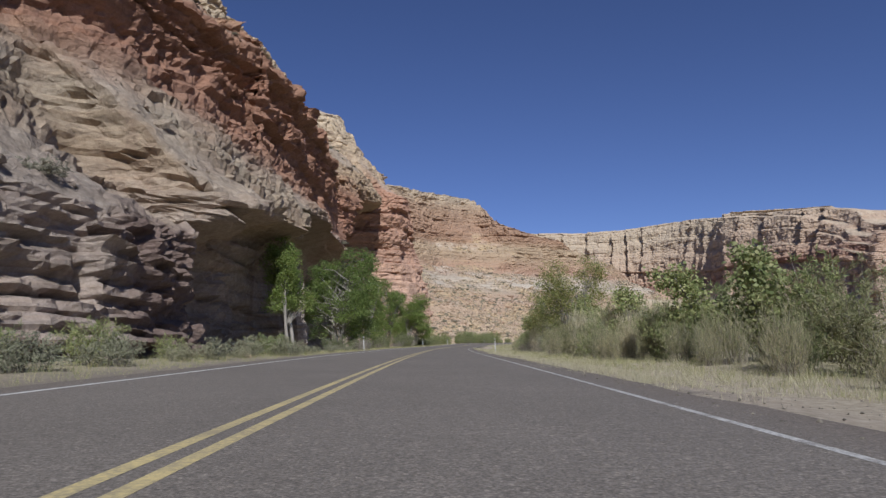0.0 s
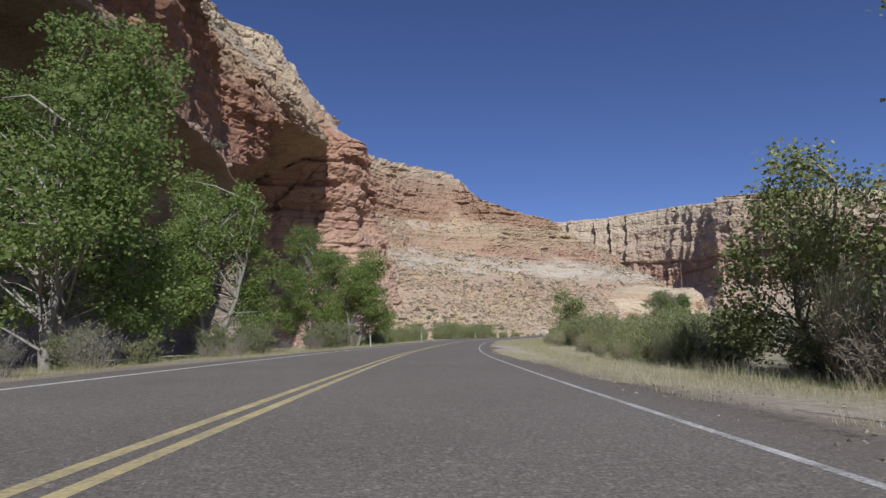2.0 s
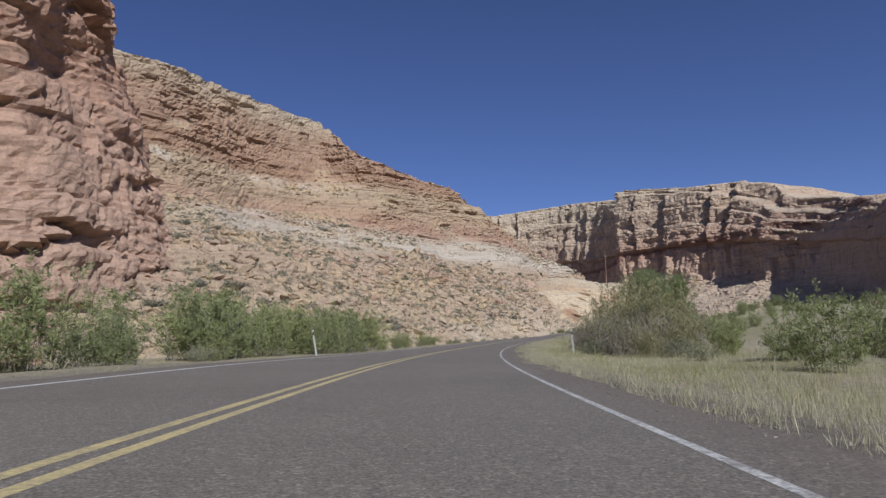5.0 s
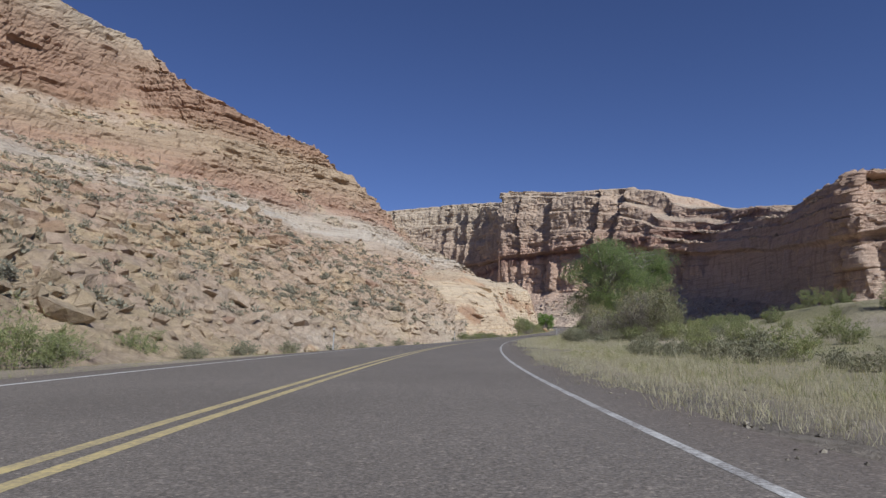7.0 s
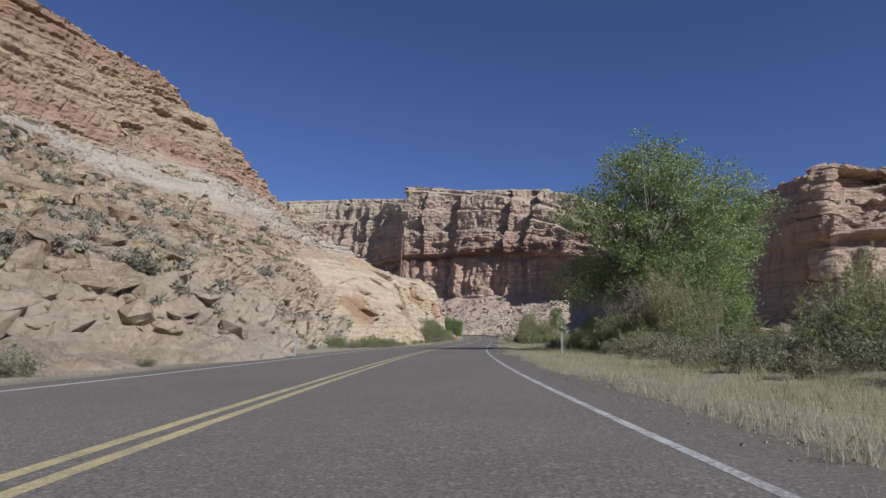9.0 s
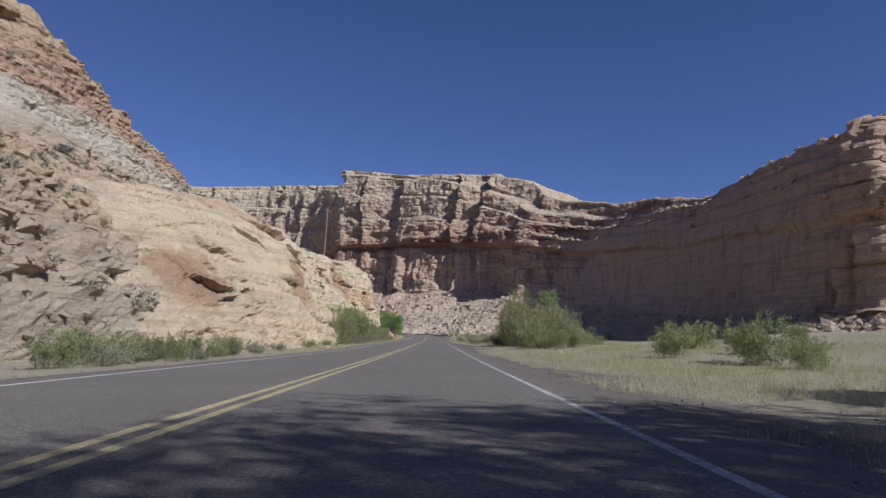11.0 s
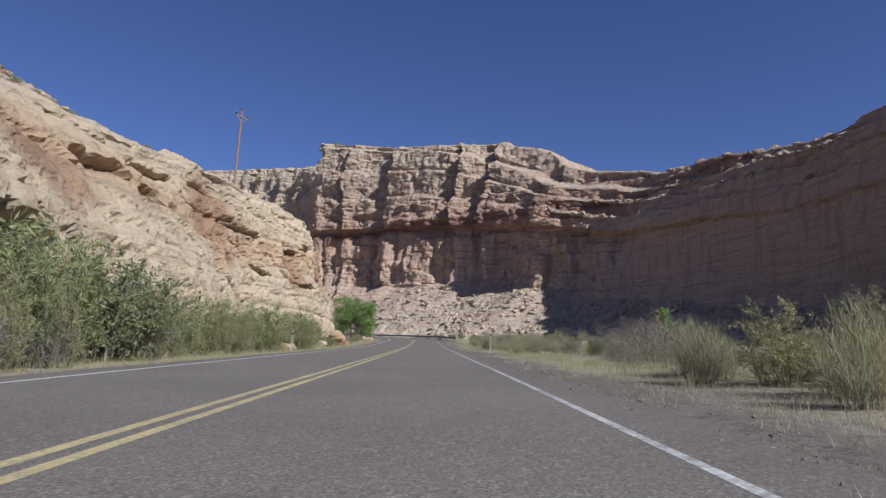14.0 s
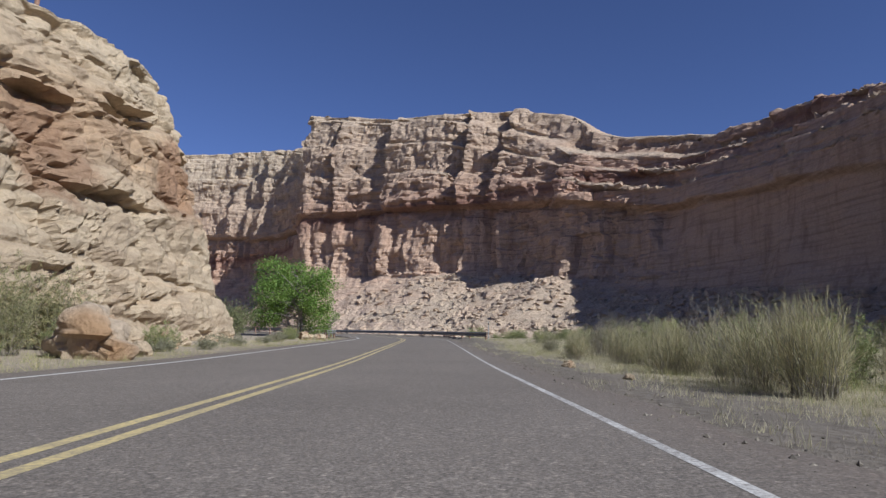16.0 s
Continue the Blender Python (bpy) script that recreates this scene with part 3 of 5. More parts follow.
        disp = disp - steep * hd * under * np.clip(1.6 * (1 - np.abs(e) / (0.5 * hl)), 0, 1) * (o < 2 + hl)
    disp = disp * still
    scr = 1 - steep
    frac = np.clip((bed - bot) / np.maximum(top - bot, 0.2), 0, 1)
    run = np.minimum((top - bot) * np.abs(N[..., 2]) / np.maximum(np.hypot(N[..., 0], N[..., 1]), 0.3), 4.5)
    disp = disp + still * steep * terrace * (frac - 0.5) * run
    disp = disp + scr * rubble * (0.35 * fbm(X * 0.9, Y * 0.9, Z * 0.9, 3, seed + 30) + 1.2 * fbm(X * 0.10, Y * 0.10, Z * 0.10, 3, seed + 33))
    disp = disp + 0.16 * fbm(X * 1.1, Y * 1.1, Z * 1.5, 3, seed + 40)
    for _ in range(soften):
        e = np.pad(disp, 1, mode="edge")
        disp = 0.4 * disp + 0.15 * (e[:-2, 1:-1] + e[2:, 1:-1] + e[1:-1, :-2] + e[1:-1, 2:])
    disp *= step01(v, 0, 4)[None, :]
    Nh = N.copy()
    Nh[..., 2] *= np.where(steep > 0.5, 0.25, 1.0)
    P = P + Nh * disp[..., None]
    LAND[name] = (P, scr, bed)
    ob = new(name, mesh_from(name, P.reshape(-1, 3), grid_faces(*P.shape[:2]), mat, False, {"bed": bed, "scree": scr, "stain_shade": stain_shade}))
    return tagged(ob, label, "cliff", kind="structure")


def prof(x, y, rows, dx=-1.0, dy=0.0):
    """A profile from a toe at x, y: rows of inward distance and height."""
    return [(x + dx * a, y + dy * a, z) for a, z in rows]


near = [
    prof(-27, -90, [(0, -3), (2.0, 3), (4.0, 8.5), (9, 13), (16, 23), (19, 27), (17, 32), (20, 40), (26, 50), (34, 77), (70, 84)]),
    prof(-22, -30, [(0, -3), (2.0, 3), (4.0, 8.5), (9, 13), (16, 23), (19, 27), (17, 32), (20, 40), (26, 50), (34, 77), (70, 84)]),
    prof(-17, 8, [(0, -3), (2.0, 3), (3.5, 8.0), (8.5, 12), (15, 22), (18, 26.5), (15, 32), (18, 40), (25, 50), (33, 77), (70, 84)]),
    prof(-12.8, 30, [(0, -3), (1.8, 3), (3.6, 7.2), (8.5, 11.3), (16, 21), (19, 25.5), (16, 31), (20, 39), (28, 50), (36, 77), (70, 84)]),
    prof(-13.5, 40, [(0, -3), (2.0, 4), (2.4, 8), (7.5, 11.5), (15, 21), (18, 25.5), (15, 31), (18, 39), (26, 50), (34, 76), (70, 84)]),
    prof(-18.6, 42, [(0, -3), (-0.4, 6), (-2, 8.6), (-5.2, 9.9), (6.4, 20), (10.4, 25), (8.4, 31), (12.4, 39), (21.4, 50), (28.4, 75), (64.4, 84)]),
    prof(-20.5, 54, [(0, -3), (0, 7), (-2.5, 10), (-6.7, 11.4), (2.7, 21), (4.5, 27), (3.1, 32), (11.5, 41), (20.5, 51), (27.5, 75), (65.5, 84)]),
    prof(-20.5, 67.2, [(0, -3), (0, 8), (-2.5, 11.4), (-5.9, 12.7), (0.1, 21.5), (1, 27), (0.3, 32), (10.5, 41), (19.5, 51), (27.5, 75), (64.5, 84)]),
    prof(-16.6, 68, [(0, -3), (0.3, 6), (0.4, 11), (-0.4, 12.9), (3.8, 21.5), (4.4, 27), (3.8, 32), (13.9, 41), (23.4, 51), (31, 75), (67.4, 84)]),
    prof(-16.8, 69.2, [(0, -3), (0.3, 7), (0.5, 12), (0.1, 14), (3.2, 21), (3.7, 27), (3.2, 32), (13.2, 41), (23.2, 51), (30.6, 75), (68.2, 84)]),
    prof(-27, 70.1, [(0, -3), (0, 9), (-6, 13.6), (-10.6, 15.6), (-7.6, 19.5), (-7.4, 25.5), (-8.1, 31.5), (2, 40), (13, 51), (21, 75), (59, 83)]),
    prof(-28, 92, [(0, -3), (0, 10), (-6, 15.6), (-11.7, 17.4), (-10.4, 18.6), (-10.2, 24), (-11.1, 31), (-1, 38.5), (11, 48), (20, 74), (61, 83)]),
    prof(-28, 116.6, [(0, -3), (0, 9), (-6, 14.6), (-11.5, 16.6), (-10.2, 18), (-10, 22.5), (-10.4, 29), (0, 37.5), (12, 48), (20, 74), (61, 83)]),
    prof(-18.6, 117.5, [(0, -3), (0.2, 5), (0.0, 13), (-0.7, 15), (-0.7, 18.5), (0.9, 22.5), (4.8, 30), (10.3, 37), (18.8, 48), (27.8, 74), (58, 83)]),
    prof(-19.0, 119.2, [(0, -3), (0.1, 5), (0.1, 13), (-0.5, 15.2), (-0.4, 20), (1.7, 24.5), (4.0, 31), (10.5, 38), (18.0, 48), (28.0, 74), (58, 83)]),
    prof(-30, 121.2, [(0, -3), (0, 8), (-5, 15), (-9, 17.5), (-11, 20), (-10, 24), (-8, 31), (-1, 38.5), (8, 48), (17, 74), (48, 83)]),
    prof(-31, 135.5, [(0, -3), (0, 10), (-5, 19), (-9, 21.5), (-12, 24), (-12.6, 26), (-13.4, 30), (-5, 39.5), (3.5, 49), (17, 74), (50, 83)]),
    prof(-44, 138.8, [(0, -3), (0, 18), (-8, 25), (-18, 28.5), (-26.3, 30.6), (-25.8, 33), (-22.5, 38), (-17.5, 43), (-9, 52), (1, 74), (40, 83)]),
    prof(-45, 160, [(0, -3), (0, 18), (-6, 30), (-18, 34), (-27.4, 36), (-26.6, 38.5), (-23.5, 43), (-19, 47.5), (-10, 55.5), (-2, 73), (40, 83)]),
    prof(-45, 186, [(0, -3), (0, 18), (-5, 32), (-18, 37), (-27.4, 40.5), (-26.6, 42.5), (-23.5, 47), (-20, 51.5), (-12, 59), (-4, 72), (40, 83)]),
    prof(-34, 193, [(0, -3), (0, 18), (-6, 33), (-13, 37), (-16, 39.5), (-16, 42), (-13, 47), (-10, 51), (-4, 59), (3, 72), (45, 82)]),
]
# four dark spots paint shade into the alcoves and the cliff foot
loft("sandstone_cliff", near, 0.38, 0.34, M_near, "tall ledged tan and red sandstone cliff beside the road", 1, 0.6, 0.75, 0.4, thick=(0.4, 2.8), wide=(1.6, 7.0), rough=0.8, flat=(0.70, 0.86), terrace=1.2, sub=0.7, patch=0.2, chunk=(0.18, 2.4), groove=(0.3, 0.4), dip=(0.0, 0.06), bed0=2.0, cuts=(110, 3.0, 2.2), stain_shade_spots=((-36, 145, 33, 12), (-36, 170, 35, 13), (-34, 66, 6, 14), (-14, 34, 3, 7)), quiet=((-18, 118, 8, 20), (-30, 108, 8, 20), (-15, 68, 6, 5), (-40, 145, 15, 22), (-40, 172, 15, 24)))
nose = [
    prof(-46, 186, [(0, -3), (2, 14), (-4, 30), (-22, 38), (-23, 43), (-16, 50), (-8, 57.5), (-1, 70), (40, 80)]),
    prof(-30, 190, [(0, -3), (2, 14), (0, 30), (-13, 39), (-14.5, 43.3), (-8, 50.5), (-1, 58), (6, 71), (45, 82)]),
    prof(-11, 195, [(0, -3), (3, 15), (4, 27), (0.5, 39), (-0.2, 43.6), (7, 50), (14, 57.5), (22, 72), (60, 84)], -1.0, 0.0),
    prof(-6, 202, [(0, -3), (4, 16), (7, 27), (4.8, 39), (5.3, 43.6), (12, 52), (19, 61.5), (27, 75), (62, 84)], -1.0, 0.1),
    prof(-4, 212, [(0, -3), (3, 14), (4.5, 24), (6, 33), (9, 44), (16, 54), (23, 64), (31, 77.5), (70, 84)], -0.98, 0.15),
    prof(-5, 222.5, [(0, -3), (2.5, 12), (3.8, 18), (5.5, 28), (12, 40), (20, 50), (29, 62), (38, 76), (75, 84)], -0.95, 0.3),
    prof(-16, 236, [(0, -3), (4, 13), (7, 22), (10, 32), (14, 42), (21, 52), (29, 63), (38, 75), (80, 84)], -0.85, 0.52),
    prof(-30, 262, [(0, -3), (4, 22), (7, 32), (10, 42), (14, 50), (20, 58), (27, 67), (36, 77), (80, 84)], -0.85, 0.52),
]
loft("rock_buttress", nose, 0.4, 0.36, M_nose, "overhanging red sandstone buttress with a shaded alcove", 2, 0.7, 0.6, 0.3, thick=(1.2, 6.0), wide=(4, 14), rough=0.8, terrace=0.8, sub=0.3, chunk=(0.4, 5.0), groove=(0.4, 0.5), cuts=(60, 4.0, 2.4))
hill = [
    [(-10, 190, -3), (-14, 203, 7), (-18, 214, 13), (-26, 236, 21), (-34, 262, 30), (-42, 288, 40), (-47, 300, 54), (-50, 305, 66), (-54, 310, 82), (-92, 332, 85)],
    [(4, 192, -3), (-1, 205, 5), (-4, 217, 11), (-10, 238, 17), (-17, 266, 26), (-23, 295, 37), (-26, 308, 53), (-28, 313, 64), (-31, 317, 80), (-70, 340, 84)],
    [(18, 198, -3), (12.5, 211, 4.5), (6.5, 221, 10.8), (0, 246, 17), (-7, 276, 26), (-12, 305, 37), (-13, 321, 53), (-15, 329, 64), (-17, 335, 80.5), (-50, 370, 83)],
    [(29, 210, -3), (24, 224, 3.5), (19.5, 241, 8.6), (14, 268, 17), (8, 296, 26), (3, 322, 37), (-1, 341, 53), (-3, 347, 63), (-4, 353, 81), (-35, 388, 82)],
    [(45, 240, -3), (42, 253, 3), (39.5, 264, 8), (36, 276, 15), (30, 300, 22), (24, 324, 33), (20.5, 345, 49), (15.5, 361, 63), (17.5, 374, 82), (0, 410, 83)],
    [(57, 254, -3), (52.5, 264, 4.5), (49.5, 277, 9), (47, 298, 15.5), (44, 314, 22), (38.5, 336, 33), (34.5, 349, 48), (33, 354, 55), (32, 360, 66), (20, 400, 68)],
    [(70, 280, -3), (67, 290, 5.5), (65, 296, 9.9), (60, 312, 16), (58, 328, 21.5), (55.5, 344, 29), (55, 357, 39.6), (54, 362, 47), (54, 368, 58), (43, 408, 60)],
    [(87, 307, -3), (84, 318, 6), (82, 324, 10), (79, 334, 17), (76, 346, 24), (73, 357, 32), (71.5, 366, 40), (70, 371, 46), (68, 375, 55), (60, 412, 56)],
    [(101, 327, -3), (99, 335, 5), (97, 341, 9.5), (95, 347, 13.5), (93, 353, 17.5), (89, 361, 25), (86.5, 368, 32), (85, 372, 37), (82, 376, 45.5), (90, 428, 50)],
    [(115, 346, -3), (113.5, 351.0, 2.5), (112, 356, 8), (109.0, 362.5, 12.5), (106, 369, 17), (102, 377, 24), (99, 382, 30), (97, 386, 33), (95, 390, 38.5), (104, 432, 49)],
    [(130, 366, -3), (128.0, 370.0, 2.0), (126, 374, 7), (123.0, 380.0, 11.0), (120, 386, 15), (116, 393, 21), (113, 398, 26), (111, 402, 28), (109, 405, 32.5), (116, 440, 45)],
    [(142, 384, -3), (140.0, 386.5, 2.0), (138, 389, 7), (135.0, 392.5, 10.5), (132, 396, 14), (128, 400, 19), (125, 403, 23), (123, 406, 26), (121, 409, 30), (123, 442, 36)],
    [(148, 398, -3), (146.5, 399.0, 2.0), (145, 400, 7), (143.0, 401.0, 10.0), (141, 402, 13), (138, 404, 18), (136, 406, 21), (134, 407, 23), (133, 409, 26), (132, 440, 26)],
]
loft("hillside", hill, 0.45, 0.36, M_hill, "scree hillside below red ledges and a pale sandstone rim", 3, 0.9, 0.9, 0.5, thick=(0.9, 5.0), wide=(2.5, 11), rough=0.8, flat=(0.72, 0.88), terrace=1.1, sub=0.8, patch=0.22, chunk=(0.16, 1.8), groove=(0.5, 0.5), cuts=(110, 22.0, 1.6))
butt = [
    [(78, 297, -3), (76, 303, 2), (73, 312, 6), (70, 322, 11), (68, 332, 15), (60, 365, 22)],
    [(89, 305, -3), (87, 309, 5), (85, 313, 9), (83, 318, 12), (80, 325, 13.5), (72, 345, 14)],
    [(105.5, 324.5, -3), (103.5, 328, 7), (101, 332, 11.5), (98, 337, 14.5), (94, 344, 17), (86, 365, 20)],
    [(119.5, 342, -3), (117, 346.5, 6.5), (114, 351.5, 11), (110.5, 357, 14.8), (104, 367, 19.5), (95, 410, 24)],
    [(129, 358, -3), (127, 361, 6), (124, 364.5, 11), (121.5, 367, 15), (117, 379, 20), (108, 420, 24)],
    [(136, 372, -3), (134, 374, 6), (132.5, 374.5, 10), (132.5, 375.5, 15.2), (129, 386, 19), (120, 425, 23)],
    [(143, 378, -3), (144.5, 383, 5.5), (144.5, 384.5, 11), (143, 386, 15), (140, 393, 18), (130, 425, 22)],
    [(152, 390, -3), (150.5, 390.5, 6), (149.5, 391, 11), (148.5, 391.5, 15.8), (146, 398, 19), (134, 430, 22)],
    [(157.5, 397.5, -3), (154, 396.5, 6), (152, 395.5, 11), (151, 395, 15.8), (149, 401, 19), (137, 432, 21)],
    [(156, 412, -3), (152, 410, 6), (150, 408, 10), (149.5, 407, 15), (146, 408, 18), (132, 435, 20)],
    [(142, 445, -3), (138, 442, 6), (136, 440, 10), (134, 439, 14), (130, 438, 17), (115, 445, 20)],
]
loft("rock_outcrop", butt, 0.20, 0.18, M_butt, "pale jointed sandstone outcrop with hollows beside the road", 4, 0.5, 0.28, 0.2, thick=(1.2, 5.0), wide=(3.0, 11), dip=(0.02, 0.02), bed0=10, rough=0.36, terrace=0.4, sub=0.25, flat=(0.88, 0.98), chunk=(0.3, 4.6), groove=(0.4, 0.25), pits=14, cuts=(70, 3.0, 1.3), quiet=((92, 312, 7, 4.5),), slots=((90, 310, 6.5, 5.0, 1.2, 1.0, -0.2), (86, 307, 4.0, 5.0, 1.0, 0.9, -0.15), (95, 316, 9.0, 5.0, 1.0, 0.9, -0.25), (101, 327, 8.5, 9.0, 2.0, 1.8, -0.25), (97, 322, 10.5, 7.0, 1.4, 1.3, -0.2), (107, 333, 7.0, 8.0, 1.4, 1.4, -0.15), (111, 340, 9.5, 9.0, 1.6, 1.5, -0.1), (106, 331, 4.0, 6.0, 1.0, 1.0, -0.2), (114, 344, 4.5, 7.0, 1.2, 1.2, 0.0), (119.5, 361, 11.2, 7.0, 2.2, 2.2, 0.05), (122.5, 366, 10.2, 5.0, 1.8, 1.7, -0.15), (116, 354, 13.5, 8.0, 1.0, 0.9, 0.1), (144, 384, 10.8, 4.0, 0.8, 1.0, 0.05), (126, 367, 13.0, 6.0, 1.2, 1.0, 0.1), (146.5, 386, 7.4, 6.0, 1.0, 1.0, 0.0)), stain_shade_spots=((132, 373, 11, 4.5), (84, 307, 5, 3.5), (96, 320, 5, 3.0), (143, 385, 8, 3.0), (115, 352, 6, 5.0), (99, 333, 7, 6.0), (150, 392, 9.5, 3.0)), hollows=((132.5, 373.5, 7.5, 1.3, 3.0), (135.5, 375, 6.0, 0.9, 1.6), (127, 368, 9.5, 1.6, 1.2), (149.5, 391, 13.0, 1.0, 1.2), (150.5, 393, 8.5, 1.2, 0.9)))


def wall_profile(x, y, nx, ny, foot, band, rim, top, back, toe=40, sheer=1.0):
    """A cliff wall whose face stands at x, y and looks along nx, ny: apron, massive lower cliff, recess, ledged upper cliff."""
    h = rim - band
    rows = [(toe, -3.0), (toe * 0.5, foot * 0.45), (3, foot), (0, foot + 5), (-2.5, band - 4), (-4.0, band - 1.5), (1.0, band), (-1.5, band + 0.35 * h), (-4.5, band + 0.4 * h), (-6, band + 0.7 * h), (-9, band + 0.74 * h), (-11, rim),
            (-0.6 * back - 9, rim + 0.25 * (top - rim)), (-0.7 * back - 10, top - 1), (-0.7 * back - 13, top), (-back - 90, top - 5)]
    rows = rows[:4] + [(a * sheer, z) for a, z in rows[4:-1]] + rows[-1:]
    return [(x + nx * a, y + ny * a, z) for a, z in rows]


mesa = [
    wall_profile(60, 915, -0.2, -0.98, 60, 90, 150, 156, 10, 80),
    wall_profile(150, 895, -0.2, -0.98, 58, 90, 140, 146, 10, 80),
    wall_profile(225, 868, -0.35, -0.94, 54, 84, 136, 142, 10, 80),
    wall_profile(285, 815, -0.6, -0.8, 48, 76, 135, 141, 10, 70),
    wall_profile(308, 755, -0.95, -0.3, 42, 70, 127, 133, 8, 60),
    wall_profile(304, 700, -1.0, 0.1, 38, 67, 117, 122, 8, 55),
    wall_profile(286, 660, -0.85, 0.5, 32, 63, 113, 118.5, 8, 50),
    wall_profile(275, 634, -0.6, -0.8, 31, 62, 112, 117, 8, 50),
    wall_profile(291, 603, -0.85, -0.5, 31, 61, 105, 110, 8, 52),
    wall_profile(299, 572, -0.9, -0.43, 30, 59, 100, 106, 9, 58),
    wall_profile(310, 545, -0.9, -0.43, 29, 57, 91, 102, 13, 64),
    wall_profile(314, 521, -0.98, -0.15, 27, 54, 79, 94, 16, 62),
    wall_profile(310, 503, -1.0, 0.0, 25, 52, 70, 80, 16, 60),
    wall_profile(312, 470, -0.97, 0.25, 19, 45, 62, 71, 15, 55),
    wall_profile(296, 428, -0.85, 0.5, 15, 40, 54, 62, 15, 45, 0.6),
    wall_profile(266, 386, -0.8, 0.6, 11, 34, 47, 50, 14, 36, 0.35),
    wall_profile(236, 350, -0.78, 0.62, 8, 30, 43, 48, 12, 30, 0.35),
    wall_profile(206, 314, -0.85, 0.45, 6, 26, 39, 44, 10, 26, 0.35),
    wall_profile(208, 298, -0.7, -0.7, 6, 26, 38, 43, 10, 26),
    wall_profile(240, 270, -0.5, -0.85, 8, 28, 44, 51, 12, 30),
    wall_profile(300, 225, -0.5, -0.85, 10, 36, 56, 66, 15, 30),
    wall_profile(380, 150, -0.6, -0.8, 10, 40, 66, 74, 15, 30),
]
loft("mesa", mesa, 1.0, 0.8, M_mesa, "flat-topped red sandstone mesa wall above a scree apron", 6, 1.2, 0.9, 0.22, thick=(2.2, 9.0), wide=(5, 17), flute=2.8, rough=0.9, flat=(0.72, 0.9), saw=(6.4, 30.0), sub=0.6, massive=(2, 5), chunk=(0.7, 6.0), groove=(0.6, 0.8), terrace=0.55, cuts=(60, 60.0, 4.0), quiet=((222, 332, 26, 26), (250, 368, 28, 28), (280, 408, 32, 30), (304, 448, 38, 26)))

# ---- plants and roadside things ----
def part(name, me, parent, label="", m=None):
    ob = new(name, me)
    ob.parent = parent
    if m is not None:
        ob.matrix_basis = m
    return tagged(ob, label)


def empty(name, m, label, category, group=""):
    ob = new(name)
    ob.empty_display_size = 0.2
    ob.matrix_basis = m
    return tagged(ob, label, category, group)


def leaf_material(name, cols, through=0.35, rough=0.6):
    m, nt, b = material(name, rough, 0.25)
    rnd = nt.nodes.new("ShaderNodeNewGeometry").outputs["Random Per Island"]
    ob = nt.nodes.new("ShaderNodeObjectInfo").outputs["Random"]
    c = ramp(nt, rnd, [(i / (len(cols) - 1), k) for i, k in enumerate(cols)]).outputs[0]
    c = mix(nt, 0.8, c, ramp(nt, ob, ((0.0, (0.8, 0.82, 0.8)), (1.0, (1.15, 1.1, 1.0)))).outputs[0], "MULTIPLY")
    nt.links.new(c, b.inputs["Base Color"])
    t = node(nt, "BsdfTranslucent")
    nt.links.new(c, t.inputs[0])
    mx = node(nt, "MixShader", Fac=through)
    nt.links.new(b.outputs[0], mx.inputs[1])
    nt.links.new(t.outputs[0], mx.inputs[2])
    nt.links.new(mx.outputs[0], nt.nodes["Material Output"].inputs[0])
    return m


def plain_material(name, col, rough=0.6, metal=0.0, vary=0.25, scale=12.0):
    m, nt, b = material(name, rough, 0.4)
    b.inputs["Metallic"].default_value = metal
    n = noise_tex(nt, scale, 5.0, 0.65, position(nt))
    c = mix(nt, vary, col, ramp(nt, n.outputs[0], ((0.3, tuple(k * 0.45 for k in col)), (0.7, tuple(min(1, k * 1.3) for k in col)))).outputs[0])
    nt.links.new(c, b.inputs["Base Color"])
    bump(nt, b, n.outputs[0], 0.3, 0.02)
    return m


M_cotton = leaf_material("cottonwood_leaf", ((0.185, 0.255, 0.115), (0.245, 0.32, 0.145), (0.305, 0.375, 0.175), (0.39, 0.43, 0.23)), 0.78)
M_canyon = leaf_material("canyon_cottonwood_leaf", ((0.19, 0.26, 0.08), (0.265, 0.345, 0.11), (0.335, 0.41, 0.14), (0.43, 0.47, 0.19)), 0.68)
M_sparse = leaf_material("yellowing_leaf", ((0.204, 0.240, 0.084), (0.300, 0.324, 0.114), (0.384, 0.372, 0.138), (0.432, 0.336, 0.138)), 0.55)
M_willow = leaf_material("willow_leaf", ((0.169, 0.210, 0.084), (0.251, 0.287, 0.122), (0.324, 0.351, 0.161), (0.427, 0.407, 0.218)), 0.4)
M_bright = leaf_material("bright_leaf", ((0.128, 0.220, 0.050), (0.192, 0.305, 0.073), (0.269, 0.366, 0.101)), 0.4)
M_tamar = leaf_material("tamarisk_leaf", ((0.19, 0.195, 0.10), (0.27, 0.27, 0.14), (0.34, 0.325, 0.175), (0.40, 0.35, 0.205)), 0.4)
M_shrub = leaf_material("shrub_leaf", ((0.13, 0.155, 0.075), (0.19, 0.215, 0.105), (0.25, 0.265, 0.135), (0.32, 0.32, 0.18)), 0.45)
M_sage = leaf_material("sage_leaf", ((0.17, 0.175, 0.115), (0.23, 0.235, 0.155), (0.29, 0.285, 0.19), (0.36, 0.33, 0.235)), 0.25, 0.85)
M_scrub = leaf_material("scrub_leaf", ((0.20, 0.185, 0.14), (0.255, 0.24, 0.185), (0.32, 0.30, 0.23)), 0.2, 0.9)
M_twig = leaf_material("grey_twig", ((0.14, 0.12, 0.10), (0.21, 0.185, 0.155), (0.29, 0.26, 0.22)), 0.05, 0.9)
